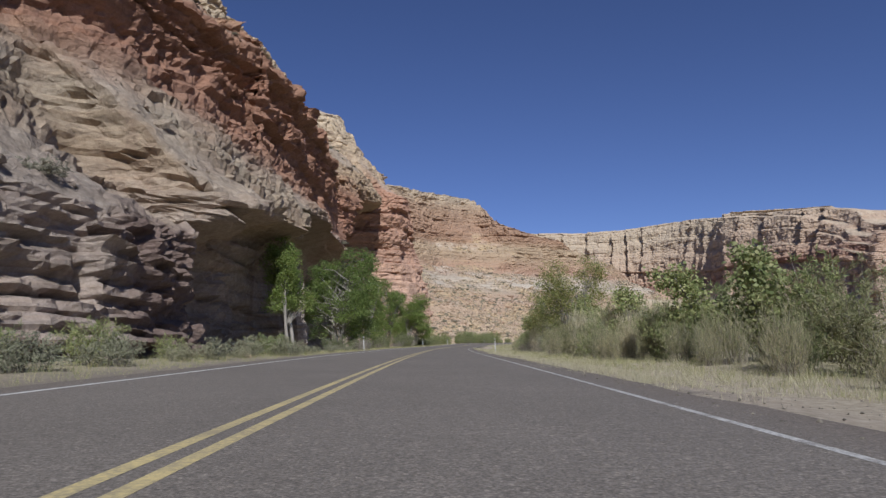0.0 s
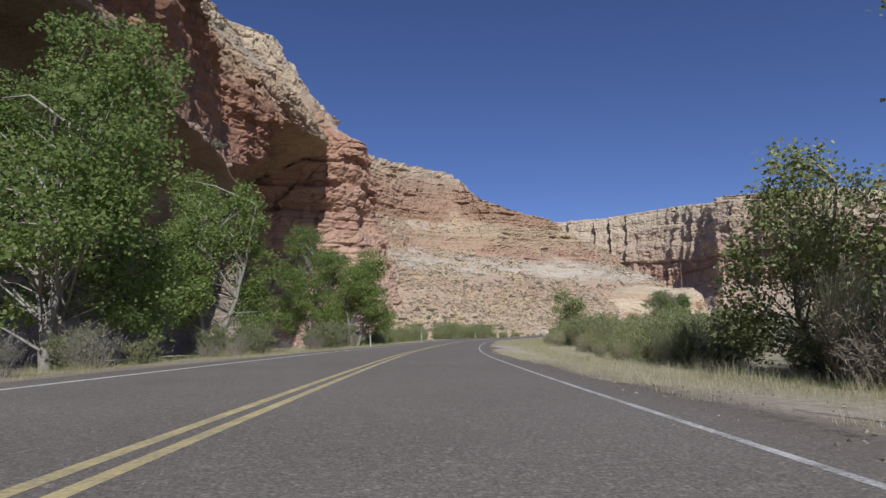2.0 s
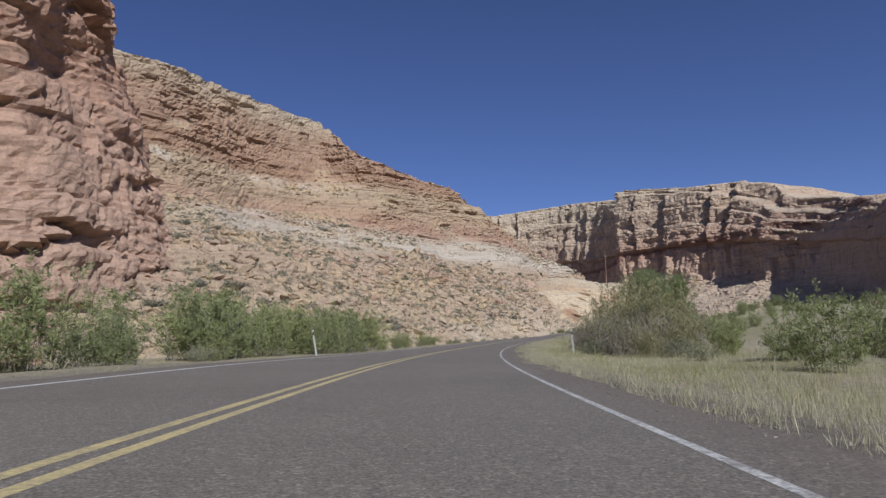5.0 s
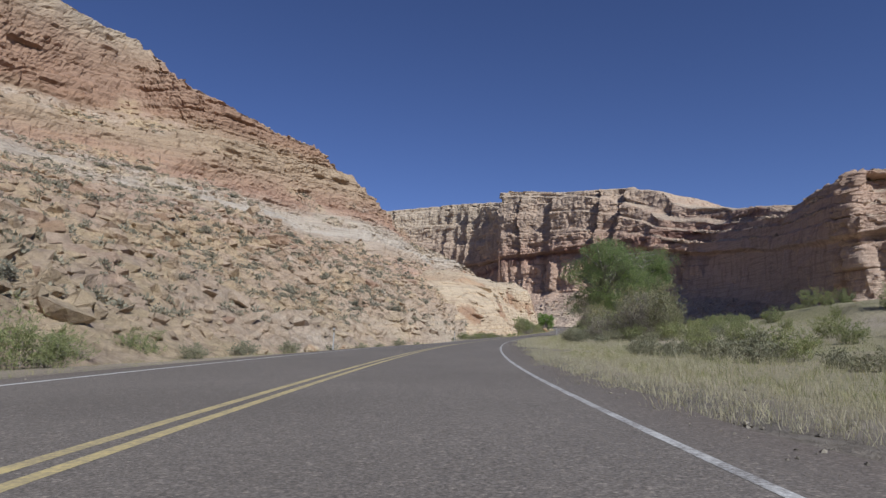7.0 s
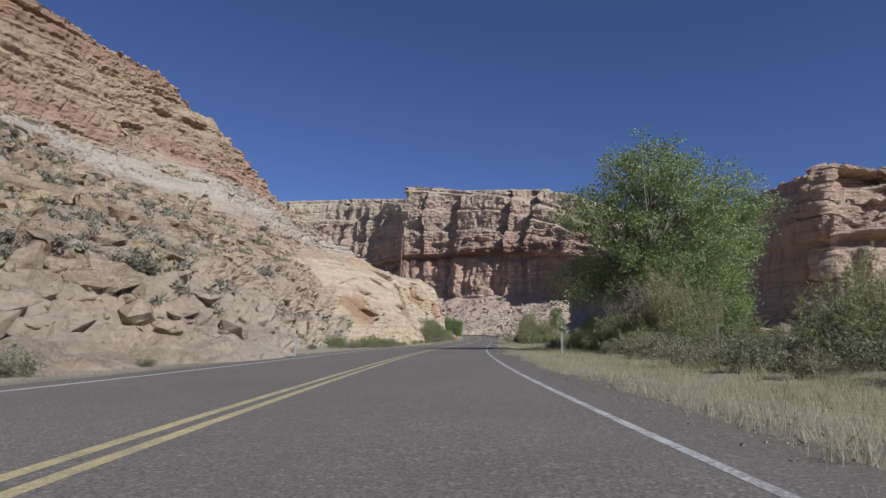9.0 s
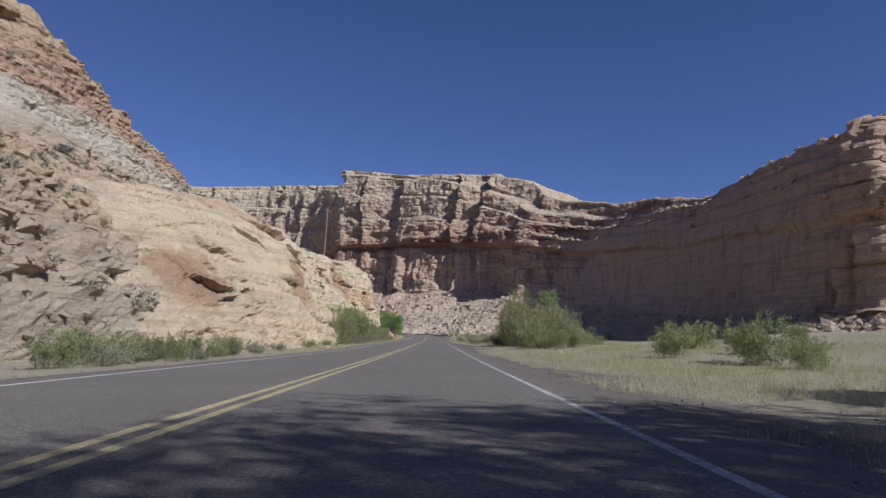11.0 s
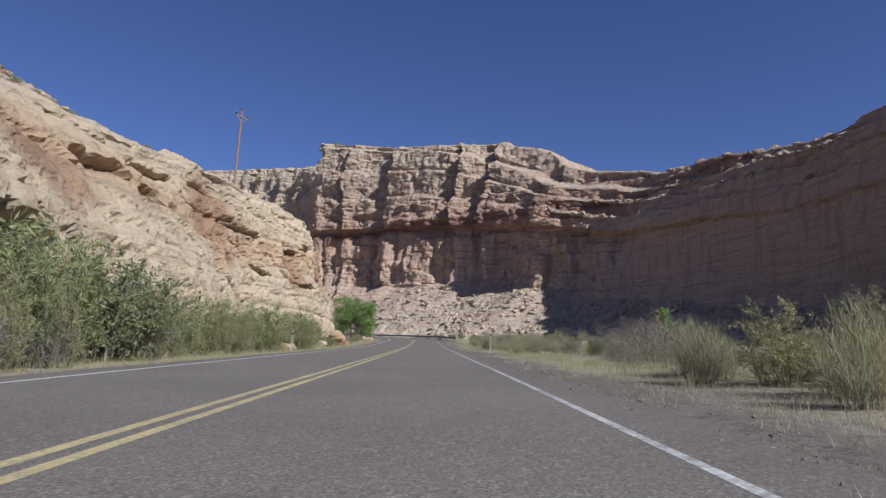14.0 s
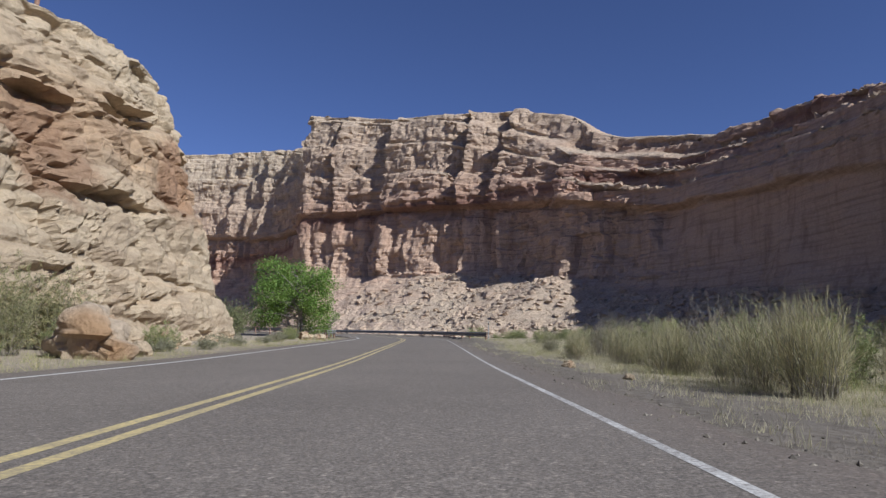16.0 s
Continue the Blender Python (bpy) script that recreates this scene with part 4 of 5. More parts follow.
M_straw = leaf_material("dry_grass", ((0.32, 0.31, 0.19), (0.46, 0.42, 0.28), (0.58, 0.52, 0.36), (0.66, 0.60, 0.45)), 0.4, 0.85)
M_green = leaf_material("green_grass", ((0.19, 0.22, 0.085), (0.27, 0.29, 0.12), (0.40, 0.37, 0.19), (0.54, 0.48, 0.30)), 0.35, 0.85)
M_weed = leaf_material("verge_weed", ((0.13, 0.17, 0.07), (0.19, 0.23, 0.10), (0.27, 0.28, 0.14)), 0.3, 0.85)
M_reed = leaf_material("reed_leaf", ((0.20, 0.215, 0.11), (0.30, 0.30, 0.165), (0.42, 0.38, 0.235), (0.52, 0.46, 0.31)), 0.35, 0.85)
M_bark = plain_material("grey_bark", (0.27, 0.24, 0.205), 0.9, 0, 0.6, 6.0)


def blades(base, tip, width, rng, bend=0.0):
    """Narrow leaves from base to tip, each a kinked strip of two quads' outline."""
    n = len(base)
    ax = tip - base
    side = np.cross(ax, rng.normal(size=(n, 3)))
    side /= np.linalg.norm(side, axis=1)[:, None] + 1e-9
    w = (np.asarray(width) * np.ones(n))[:, None]
    mid = base + 0.45 * ax + np.array([0, 0, 1.0]) * bend * np.linalg.norm(ax, axis=1)[:, None]
    v = np.stack([base, mid + side * w * 0.5, tip, mid - side * w * 0.5], 1).reshape(-1, 3)
    f = np.arange(4 * n).reshape(n, 4)
    return v, f


def tubes(paths, sides=5):
    """Tapered limbs: each path is a list of (place, radius)."""
    V, F, k = [], [], 0
    for path in paths:
        p = np.array([q[0] for q in path], float)
        r = np.array([q[1] for q in path], float)
        t = np.gradient(p, axis=0)
        t /= np.linalg.norm(t, axis=1)[:, None] + 1e-9
        a = np.cross(t, np.array([0.31, 0.95, 0.05]))
        a /= np.linalg.norm(a, axis=1)[:, None] + 1e-9
        b = np.cross(t, a)
        ang = np.arange(sides) / sides * 2 * math.pi
        ring = p[:, None] + r[:, None, None] * (np.cos(ang)[None, :, None] * a[:, None] + np.sin(ang)[None, :, None] * b[:, None])
        V.append(ring.reshape(-1, 3))
        for i in range(len(p) - 1):
            for j in range(sides):
                F.append((k + i * sides + j, k + i * sides + (j + 1) % sides, k + (i + 1) * sides + (j + 1) % sides, k + (i + 1) * sides + j))
        k += len(p) * sides
    return np.vstack(V), np.array(F)


def limb(rng, a, d, length, r, steps=6, wander=0.16, up=0.08):
    p, d = np.array(a, float), np.array(d, float)
    path = [(p.copy(), r)]
    for i in range(steps):
        d = d + rng.normal(size=3) * wander + np.array([0, 0, up])
        d /= np.linalg.norm(d)
        p = p + d * length / steps
        path.append((p.copy(), r * (1 - 0.8 * (i + 1) / steps)))
    return path


def tree(name, m, height, spread, stems, leaves, size, leafmat, label, seed, low=0.15, lean=(0, 0), density=0.30, lobes=7, group="", belly=1.0, lobe=(0.19, 0.27)):
    """A broadleaf tree: forking stems, limbs that reach into the lobes of the crown, and leaves in clumps round their ends."""
    rng = np.random.RandomState(seed)
    paths, trunks = [], []
    for s in range(stems):
        a = 6.28 * (s + 0.6 * rng.rand()) / stems
        k = 0.24 * spread / height if stems > 1 else 0.05
        d = np.array([math.cos(a) * k + lean[0], math.sin(a) * k + lean[1], 1.0])
        start = np.array([math.cos(a), math.sin(a), 0]) * 0.25 * (stems > 1)
        trunk = limb(rng, start - np.array([0, 0, 0.3]), d / np.linalg.norm(d), height * rng.uniform(0.76, 0.88), height * 0.015 + 0.03, 10, 0.08, 0.02)
        paths.append(trunk)
        trunks.append(np.array([p for p, r in trunk]))
    shape = []
    for i in range(lobes):
        f = (i + 0.5) / lobes
        t = trunks[i % stems]
        k = min(len(t) - 1, int(round((0.30 + 0.70 * f) * (len(t) - 1))))
        a = 2.4 * i + 0.8 * rng.rand()
        thin = min(1.0, belly + (1.0 - belly) * f * 2.4)
        r = spread * (0.46 - lobe[1] * 0.7) * (1.0 - 0.6 * f) * thin * (1.0 if lobes < 25 else rng.uniform(0.55, 1.25))
        z = max(t[k][2] * 1.04, height * (low * 0.6 + 0.16))
        c = np.array([t[k][0] + math.cos(a) * r, t[k][1] + math.sin(a) * r, z])
        shape.append((c, spread * thin ** 0.5 * rng.uniform(*lobe), height * rng.uniform(*lobe) * 0.68))
    n = max(14, leaves // 60)
    pts = []
    for _ in range(n):
        c, rx, rz = shape[rng.randint(lobes)]
        d = rng.normal(size=3)
        d /= np.linalg.norm(d)
        p = c + d * np.array([rx, rx, rz]) * rng.rand() ** 0.28 * 1.05
        if p[2] > low * height:
            pts.append(p)
    pts = np.array(pts)
    for p in pts[:: 4]:
        t = trunks[rng.randint(stems)]
        k = np.abs(t[:, 2] - p[2] * rng.uniform(0.45, 0.85)).argmin()
        a = t[k]
        mid = (a + p) / 2 + rng.normal(size=3) * 0.15 + np.array([0, 0, 0.08 * np.linalg.norm(p - a)])
        r = 0.012 + 0.011 * np.linalg.norm(p - a)
        paths.append([(a, r), ((a + mid) / 2, r * 0.8), (mid, r * 0.6), ((mid + p) / 2, r * 0.4), (p, 0.006)])
    c = pts[rng.randint(0, len(pts), leaves)] + np.clip(rng.normal(size=(leaves, 3)), -1.7, 1.7) * density * np.array([1, 1, 0.75])
    c = c[c[:, 2] > 0.25]
    n = len(c)
    d = rng.normal(size=(n, 3))
    d[:, 2] = d[:, 2] * 0.6 - 0.25
    d /= np.linalg.norm(d, axis=1)[:, None]
    sz = size * rng.uniform(0.7, 1.3, n)
    v, f = blades(c, c + d * sz[:, None], sz * 0.85, rng)
    root = empty(name, m, label, "tree", group)
    tv, tf = tubes(paths, 5)
    part("trunk", mesh_from("trunk", tv, tf, M_bark, True), root)
    part("crown", mesh_from("crown", v, f, leafmat), root)
    return root


def bush_mesh(name, seed, height, radius, stems, twigs, per, leaf, width, mat, upright=0.8, twiggy=0.0):
    """A shrub of many stems that rise and fan out from the root, with side twigs and small narrow leaves along them."""
    rng = np.random.RandomState(seed)
    B, T, Wd = [], [], []
    SB, ST, SW = [], [], []
    for s in range(stems):
        a, q = rng.uniform(0, 6.28), math.sqrt(rng.rand())
        base = np.array([math.cos(a), math.sin(a), 0]) * radius * 0.5 * q
        out = np.array([math.cos(a), math.sin(a), 0]) * radius * q * rng.uniform(0.6, 1.1)
        top = out + np.array([0, 0, height * rng.uniform(0.45, 1.08) * (1 - 0.35 * (1 - upright) - 0.45 * (1 - upright) * q)])
        k = 6
        f = np.linspace(0, 1, k)[:, None]
        bow = base * (1 - f) + top * f + np.array([0, 0, 1.0]) * 0.18 * height * (f * (1 - f)) * (1 if upright < 0.7 else -0.2)
        bow += rng.normal(size=(k, 3)) * 0.03 * height * f
        SB.append(bow[:-1])
        ST.append(bow[1:] + 0.02 * (bow[1:] - bow[:-1]))
        SW.append(np.full(k - 1, 0.008 + 0.007 * twiggy) * np.linspace(1.3, 0.5, k - 1))
        if twigs:
            g = rng.uniform(0.02, 1.0, twigs) ** 0.9
            i = np.clip((g * (k - 1)).astype(int), 0, k - 2)
            h = (g * (k - 1) - i)[:, None]
            p = bow[i] * (1 - h) + bow[i + 1] * h
            d = rng.normal(size=(twigs, 3)) * np.array([0.7, 0.7, 0.35]) + np.array([0, 0, 0.35 + 0.5 * upright])
            d /= np.linalg.norm(d, axis=1)[:, None]
            ln = height * rng.uniform(0.10, 0.26, twigs)[:, None] * (1.25 - 0.6 * g[:, None])
            SB.append(p)
            ST.append(p + d * ln)
            SW.append(np.full(twigs, 0.004 + 0.002 * twiggy))
            n = max(1, int(per * rng.uniform(0.5, 1.4)))
            at = np.repeat(np.arange(twigs), n)
            p = p[at] + d[at] * ln[at] * rng.uniform(0.1, 1.05, (twigs * n, 1)) + rng.normal(size=(twigs * n, 3)) * 0.012 * height
            d = d[at] + rng.normal(size=(twigs * n, 3)) * 0.7
        else:
            n = int(per * rng.uniform(0.3, 1.5))
            g = rng.uniform(0.12, 1.0, n) ** 0.8
            i = np.clip((g * (k - 1)).astype(int), 0, k - 2)
            h = (g * (k - 1) - i)[:, None]
            p = bow[i] * (1 - h) + bow[i + 1] * h + rng.normal(size=(n, 3)) * 0.05 * radius
            d = rng.normal(size=(n, 3)) * 0.45 + (top - base) / height * (0.6 + upright)
        d /= np.linalg.norm(d, axis=1)[:, None]
        B.append(p)
        T.append(p + d * leaf * rng.uniform(0.5, 1.4, (len(p), 1)))
        Wd.append(width * rng.uniform(0.7, 1.3, len(p)))
    v, f = blades(np.vstack(B), np.vstack(T), np.concatenate(Wd), rng)
    sv, sf = blades(np.vstack(SB), np.vstack(ST), np.concatenate(SW), rng)
    return mesh_from("stems", sv, sf, M_twig), mesh_from("foliage", v, f, mat)


KINDS = {
    "willow": [bush_mesh("willow_shrub", 11 + i, 1.0, 0.55, 40, 7, 22, 0.058, 0.0105, M_willow, 0.8) for i in range(3)],
    "tamarisk": [bush_mesh("tamarisk_shrub", 21 + i, 1.0, 0.5, 42, 8, 20, 0.046, 0.0085, M_tamar, 0.85) for i in range(3)],
    "sage": [bush_mesh("sagebrush", 31 + i, 1.0, 0.75, 60, 5, 14, 0.060, 0.018, M_sage, 0.35) for i in range(3)],
    "dead": [bush_mesh("bare_shrub", 41 + i, 1.0, 0.6, 50, 8, 6, 0.10, 0.004, M_twig, 0.6, 0.6) for i in range(3)],
    "green": [bush_mesh("leafy_shrub", 51 + i, 1.0, 0.65, 50, 8, 22, 0.036, 0.0135, M_shrub, 0.5) for i in range(3)],
    "rabbit": [bush_mesh("rabbitbrush", 61 + i, 1.0, 0.7, 60, 6, 15, 0.070, 0.011, M_willow, 0.6) for i in range(3)],
    "reed": [bush_mesh("tall_reed", 81 + i, 1.0, 0.5, 190, 0, 11, 0.22, 0.005, M_reed, 0.9) for i in range(3)],
    "cane": [bush_mesh("dry_cane", 101 + i, 1.0, 0.5, 150, 0, 20, 0.15, 0.008, M_straw, 0.97) for i in range(3)],
    "cedar": [bush_mesh("tall_tamarisk", 91 + i, 1.0, 0.5, 44, 9, 22, 0.042, 0.0085, M_tamar, 0.8) for i in range(3)],
    "scrub": [bush_mesh("desert_scrub", 71 + i, 1.0, 0.8, 50, 4, 10, 0.085, 0.034, M_scrub, 0.2) for i in range(3)],
}
LABELS = {
    "willow": ("willow_shrub", "slender grey-green willow shrub on the road verge", "shrub"),
    "tamarisk": ("tamarisk_shrub", "feathery yellow-green tamarisk shrub beside the road", "shrub"),
    "sage": ("sagebrush", "rounded grey-green sagebrush on sandy ground", "shrub"),
    "dead": ("bare_shrub", "leafless grey twiggy shrub in dry grass", "shrub"),
    "green": ("leafy_shrub", "dense green leafy shrub beside the road", "shrub"),
    "rabbit": ("rabbitbrush", "bushy green rabbitbrush on the sandy verge", "shrub"),
    "reed": ("tall_reed", "tall green and straw-coloured reeds beside the road", "reeds"),
    "cane": ("dry_cane", "tall pale dry cane in the roadside thicket", "reeds"),
    "cedar": ("tamarisk_bush", "tall smoky grey-green tamarisk bush beside the road", "shrub"),
    "scrub": ("desert_scrub", "small grey-green desert scrub on the scree slope", "shrub"),
}
plant_rng = random.Random(5)


def plant(kind, x, y, z, height, wide=1.0):
    name, label, cat = LABELS[kind]
    stems, foliage = plant_rng.choice(KINDS[kind])
    w = height * wide * plant_rng.uniform(0.9, 1.15)
    m = Matrix.LocRotScale((x, y, z), Euler((plant_rng.uniform(-0.08, 0.08), plant_rng.uniform(-0.08, 0.08), plant_rng.uniform(0, 6.28))), (w, w, height))
    ob = empty(name, m, label, cat, name + "s along the canyon")
    tagged(part("stemwork", stems, ob), kind="stuff")
    tagged(part("foliage", foliage, ob), kind="stuff")
    return ob


def ground_at(x, y):
    return float(ground_height(np.array([x]), np.array([y]))[0][0])


def plant_sd(kind, s, d, height, wide=1.0):
    p = on_road(np.array([s]), np.array([d]))[0]
    return plant(kind, p[0], p[1], ground_at(p[0], p[1]) - 0.04, height, wide)


def band(kind, s0, s1, d0, d1, n, h0, h1, wide=1.0):
    for i in range(n):
        s = s0 + (s1 - s0) * (i + plant_rng.random()) / n
        plant_sd(kind, s, plant_rng.uniform(d0, d1), plant_rng.uniform(h0, h1), wide)


def tree_at(s, d, *args, **kw):
    p = on_road(np.array([s]), np.array([d]))[0]
    return tree("tree", pose(p[0], p[1], ground_at(p[0], p[1]) - 0.05, 0, 0, kw.pop("turn", 0)), *args, **kw)


# trees
COT = "green cottonwood tree with several pale stems beside the road"
tree_at(61, -15.0, 12.6, 4.6, 2, 20000, 0.145, M_canyon, "slim green cottonwood tree at the foot of the cliff", 23, 0.34)
tree_at(74, -13.0, 12.4, 8.8, 3, 42000, 0.145, M_canyon, COT, 4, 0.10, lobes=9)
tree_at(90, -14.3, 11.0, 5.4, 3, 28000, 0.145, M_canyon, COT, 5, 0.05, lobes=8)
tree_at(119, -16.6, 13.0, 7.4, 3, 36000, 0.145, M_canyon, COT, 6, 0.04, lobes=8)
tree_at(115.5, -11.4, 9.8, 6.6, 2, 28000, 0.145, M_canyon, COT, 7, 0.04, lobes=7)
tree_at(61.5, 11.1, 9.8, 6.8, 3, 20000, 0.12, M_sparse, "sparse yellowing cottonwood tree with a pale leaning trunk", 8, 0.10, (-0.10, 0.02), 0.34, lobes=12)
tree_at(275.0, 10.3, 12.6, 14.6, 5, 76000, 0.12, M_cotton, "large spreading green cottonwood tree beside the road", 9, 0.05, lobes=42, density=0.29, belly=0.72, lobe=(0.13, 0.20))
tree_at(279.5, 15.6, 10.6, 7.0, 2, 28000, 0.15, M_cotton, "green cottonwood tree beside a larger one", 10, 0.05, lobes=8)
tree_at(451, -10.4, 7.0, 6.4, 3, 24000, 0.13, M_bright, "small bright green tree before the pale rocks", 12, 0.0, lobes=8)
tree_at(432, 30.0, 6.0, 2.2, 1, 4500, 0.16, M_bright, "slender young green poplar in the dry grass", 13, 0.05, lobes=5, density=0.28)
tree_at(356, 13.5, 7.0, 2.6, 2, 5500, 0.15, M_willow, "slim young green tree among tamarisk shrubs", 14, 0.05, lobes=6, density=0.28)

tree_at(70, 10.2, 6.4, 4.8, 3, 12000, 0.12, M_willow, "dense green young tree with several stems beside the road", 16, 0.03, lobes=8)

# left verge, from the start on
band("sage", 6, 40, -9.4, -8.0, 12, 0.7, 1.5)
band("rabbit", 8, 46, -11.5, -8.6, 7, 0.9, 1.8, 0.9)
band("sage", 40, 62, -9.5, -8.2, 6, 0.5, 1.0)
band("green", 60, 84, -12.5, -9.0, 6, 1.2, 2.4)
band("dead", 58, 100, -9.6, -8.4, 8, 0.8, 1.6)
band("green", 84, 128, -13, -9.0, 9, 1.6, 3.2)
band("dead", 96, 108, -10.5, -9.0, 4, 1.6, 2.6)
band("willow", 116, 165, -11.5, -9.0, 16, 1.5, 2.8)
band("green", 125, 160, -13.5, -10.0, 7, 1.6, 3.0)
band("willow", 163, 190, -11.5, -9.2, 18, 2.2, 3.3)
band("willow", 165, 190, -14.0, -11.0, 12, 2.6, 3.8)
band("willow", 190, 208, -12.5, -9.8, 7, 1.0, 2.0)
band("sage", 150, 215, -10.2, -8.8, 9, 0.5, 0.9)
band("rabbit", 205, 214, -10.6, -9.2, 3, 1.0, 1.4)
band("sage", 214, 330, -10.4, -9.0, 20, 0.5, 1.1)
band("rabbit", 283, 312, -11.0, -9.4, 8, 0.9, 1.5)
band("green", 300, 318, -11.5, -9.6, 6, 1.0, 1.6)
band("rabbit", 330, 352, -10.2, -8.2, 8, 0.5, 1.0)
band("willow", 350, 370, -11.6, -9.2, 9, 3.2, 4.6)
band("cedar", 348, 368, -11.0, -8.4, 11, 2.2, 3.8, 0.7)
band("dead", 350, 368, -9.6, -8.2, 6, 1.2, 2.2)
band("green", 352, 374, -12.2, -9.8, 13, 3.2, 4.8)
band("willow", 372, 398, -11.5, -9.2, 11, 2.0, 3.2)
band("cedar", 372, 398, -11.0, -8.8, 11, 1.8, 3.0, 0.7)
band("rabbit", 396, 420, -10.4, -8.6, 7, 0.7, 1.3)
band("cedar", 396, 402, -10.4, -8.8, 7, 2.0, 2.9, 0.8)
band("tamarisk", 408, 417, -12.6, -10.6, 7, 1.8, 2.8)
band("sage", 414, 446, -11.0, -8.6, 9, 0.5, 1.0)
band("green", 441, 448, -16.0, -14.0, 3, 2.6, 3.6)
band("rabbit", 440, 462, -11.0, -8.4, 8, 0.6, 1.2)

# right verge
band("willow", 8, 56, 7.0, 8.8, 9, 1.2, 2.5)
band("reed", 6, 50, 6.0, 9.0, 26, 0.8, 1.7)
band("cane", 26, 66, 7.6, 13.0, 44, 1.7, 2.9, 0.55)
band("willow", 6, 60, 9.0, 13.0, 16, 1.8, 3.4)
for k, (s, d, h) in enumerate(((24, 9.6, 4.6), (31, 8.8, 4.2), (19, 9.4, 4.0), (43, 9.2, 4.8), (49, 10.4, 4.4))):
    tree_at(s, d, h, 2.0, 1, 3000, 0.13, M_willow, "slim young green willow tree in the roadside thicket", 70 + k, 0.05, lobes=5, density=0.24)
band("tamarisk", 12, 52, 7.4, 11.0, 8, 1.8, 2.8)
band("green", 30, 62, 8.2, 13.0, 8, 2.2, 3.6)
band("dead", 46, 64, 7.0, 9.5, 5, 1.4, 2.2)
band("green", 58, 78, 8.0, 13.5, 8, 1.8, 3.0)
band("willow", 72, 112, 9.0, 14.5, 20, 1.3, 2.6)
band("tamarisk", 78, 100, 8.8, 11.0, 4, 1.5, 2.6)
band("willow", 88, 116, 8.4, 13.0, 18, 1.3, 2.4)
band("reed", 86, 112, 7.2, 11.0, 22, 0.7, 1.4)
band("tamarisk", 90, 110, 8.6, 12.0, 7, 1.2, 2.0)
tree_at(121, 10.2, 6.0, 3.4, 2, 6000, 0.15, M_willow, "slim pale green young tree beside the road", 15, 0.04, lobes=7, density=0.3)
band("willow", 112, 160, 8.0, 14.0, 18, 1.0, 2.2)
band("willow", 98, 160, 8.6, 17.0, 26, 1.5, 2.9)
band("green", 104, 158, 9.0, 15.0, 9, 1.4, 2.4)
band("cedar", 176, 192, 8.0, 12.5, 9, 2.4, 4.8, 0.75)
band("dead", 168, 186, 6.0, 9.0, 8, 1.6, 2.8)
band("dead", 166, 184, 6.2, 9.0, 8, 1.4, 2.4)
band("tamarisk", 164, 186, 6.4, 10.5, 10, 1.4, 2.6)
band("sage", 160, 200, 5.4, 8.0, 12, 0.6, 1.2)
band("willow", 170, 200, 9.0, 15.0, 12, 1.4, 2.8)
band("dead", 176, 190, 11.0, 14.0, 5, 2.4, 3.6)
band("tamarisk", 183, 200, 8.4, 13.0, 9, 1.8, 3.4)
band("sage", 196, 262, 6.4, 14.0, 40, 0.6, 1.3)
band("rabbit", 196, 262, 9.0, 20.0, 24, 0.8, 1.7)
band("sage", 236, 262, 5.8, 8.8, 20, 0.7, 1.4)
band("willow", 240, 262, 8.0, 13.0, 14, 1.2, 2.2)
band("cedar", 238, 256, 10.2, 13.5, 6, 3.0, 4.6, 0.8)
band("dead", 238, 250, 10.0, 12.5, 5, 3.2, 5.0, 0.8)
band("dead", 240, 256, 8.0, 11.0, 6, 1.8, 2.8)
band("dead", 264, 271, 6.8, 8.6, 3, 1.6, 3.0)
band("willow", 265, 271, 7.8, 10.0, 4, 2.0, 2.8)
band("cedar", 263, 272, 8.2, 10.2, 5, 1.6, 2.8, 0.7)
band("willow", 264, 271, 6.8, 8.2, 6, 1.2, 2.2)
band("dead", 265, 270.5, 7.4, 9.4, 3, 3.0, 4.4, 0.6)
band("tamarisk", 263, 268, 8.4, 10.0, 3, 2.6, 3.8, 0.7)
band("willow", 266, 286, 7.2, 10.0, 8, 1.2, 2.2)
band("willow", 264, 274, 6.0, 8.0, 6, 1.2, 2.2)
band("rabbit", 263, 276, 5.2, 7.4, 9, 0.7, 1.3)
band("sage", 258, 290, 6.0, 9.0, 10, 0.6, 1.2)
band("rabbit", 284, 330, 7.0, 14.0, 18, 0.8, 1.8)
band("cedar", 328, 337, 5.6, 9.5, 8, 2.6, 3.8, 0.7)
band("green", 320, 340, 5.6, 8.4, 22, 0.8, 1.5, 1.2)
band("cedar", 333, 339, 5.8, 7.8, 6, 3.8, 5.0, 0.5)
band("willow", 318, 334, 5.4, 7.4, 9, 1.2, 2.2)
band("cedar", 323, 332, 7.2, 10.0, 5, 1.8, 2.7, 0.8)
band("willow", 336, 352, 9.0, 14.0, 10, 0.9, 1.6)
band("sage", 330, 366, 5.6, 8.5, 12, 0.6, 1.1)
band("rabbit", 350, 400, 7.0, 18.0, 22, 0.6, 1.3)
band("dead", 372, 384, 7.0, 9.5, 7, 1.5, 2.6)
band("reed", 353, 364, 4.2, 7.5, 24, 0.6, 1.15)
band("cedar", 354, 362, 5.2, 8.5, 6, 0.9, 1.5)
band("dead", 361, 371, 3.6, 7.5, 8, 0.8, 1.35)
band("reed", 387, 402, 4.8, 9.5, 22, 0.5, 1.0)
band("sage", 366, 420, 8.0, 24.0, 24, 0.5, 1.1)
band("dead", 408, 420, 8.0, 12.0, 5, 1.4, 2.3)
band("willow", 404, 426, 6.4, 12.0, 16, 0.9, 1.7)
band("tamarisk", 410, 424, 9.0, 14.0, 6, 1.2, 2.0)
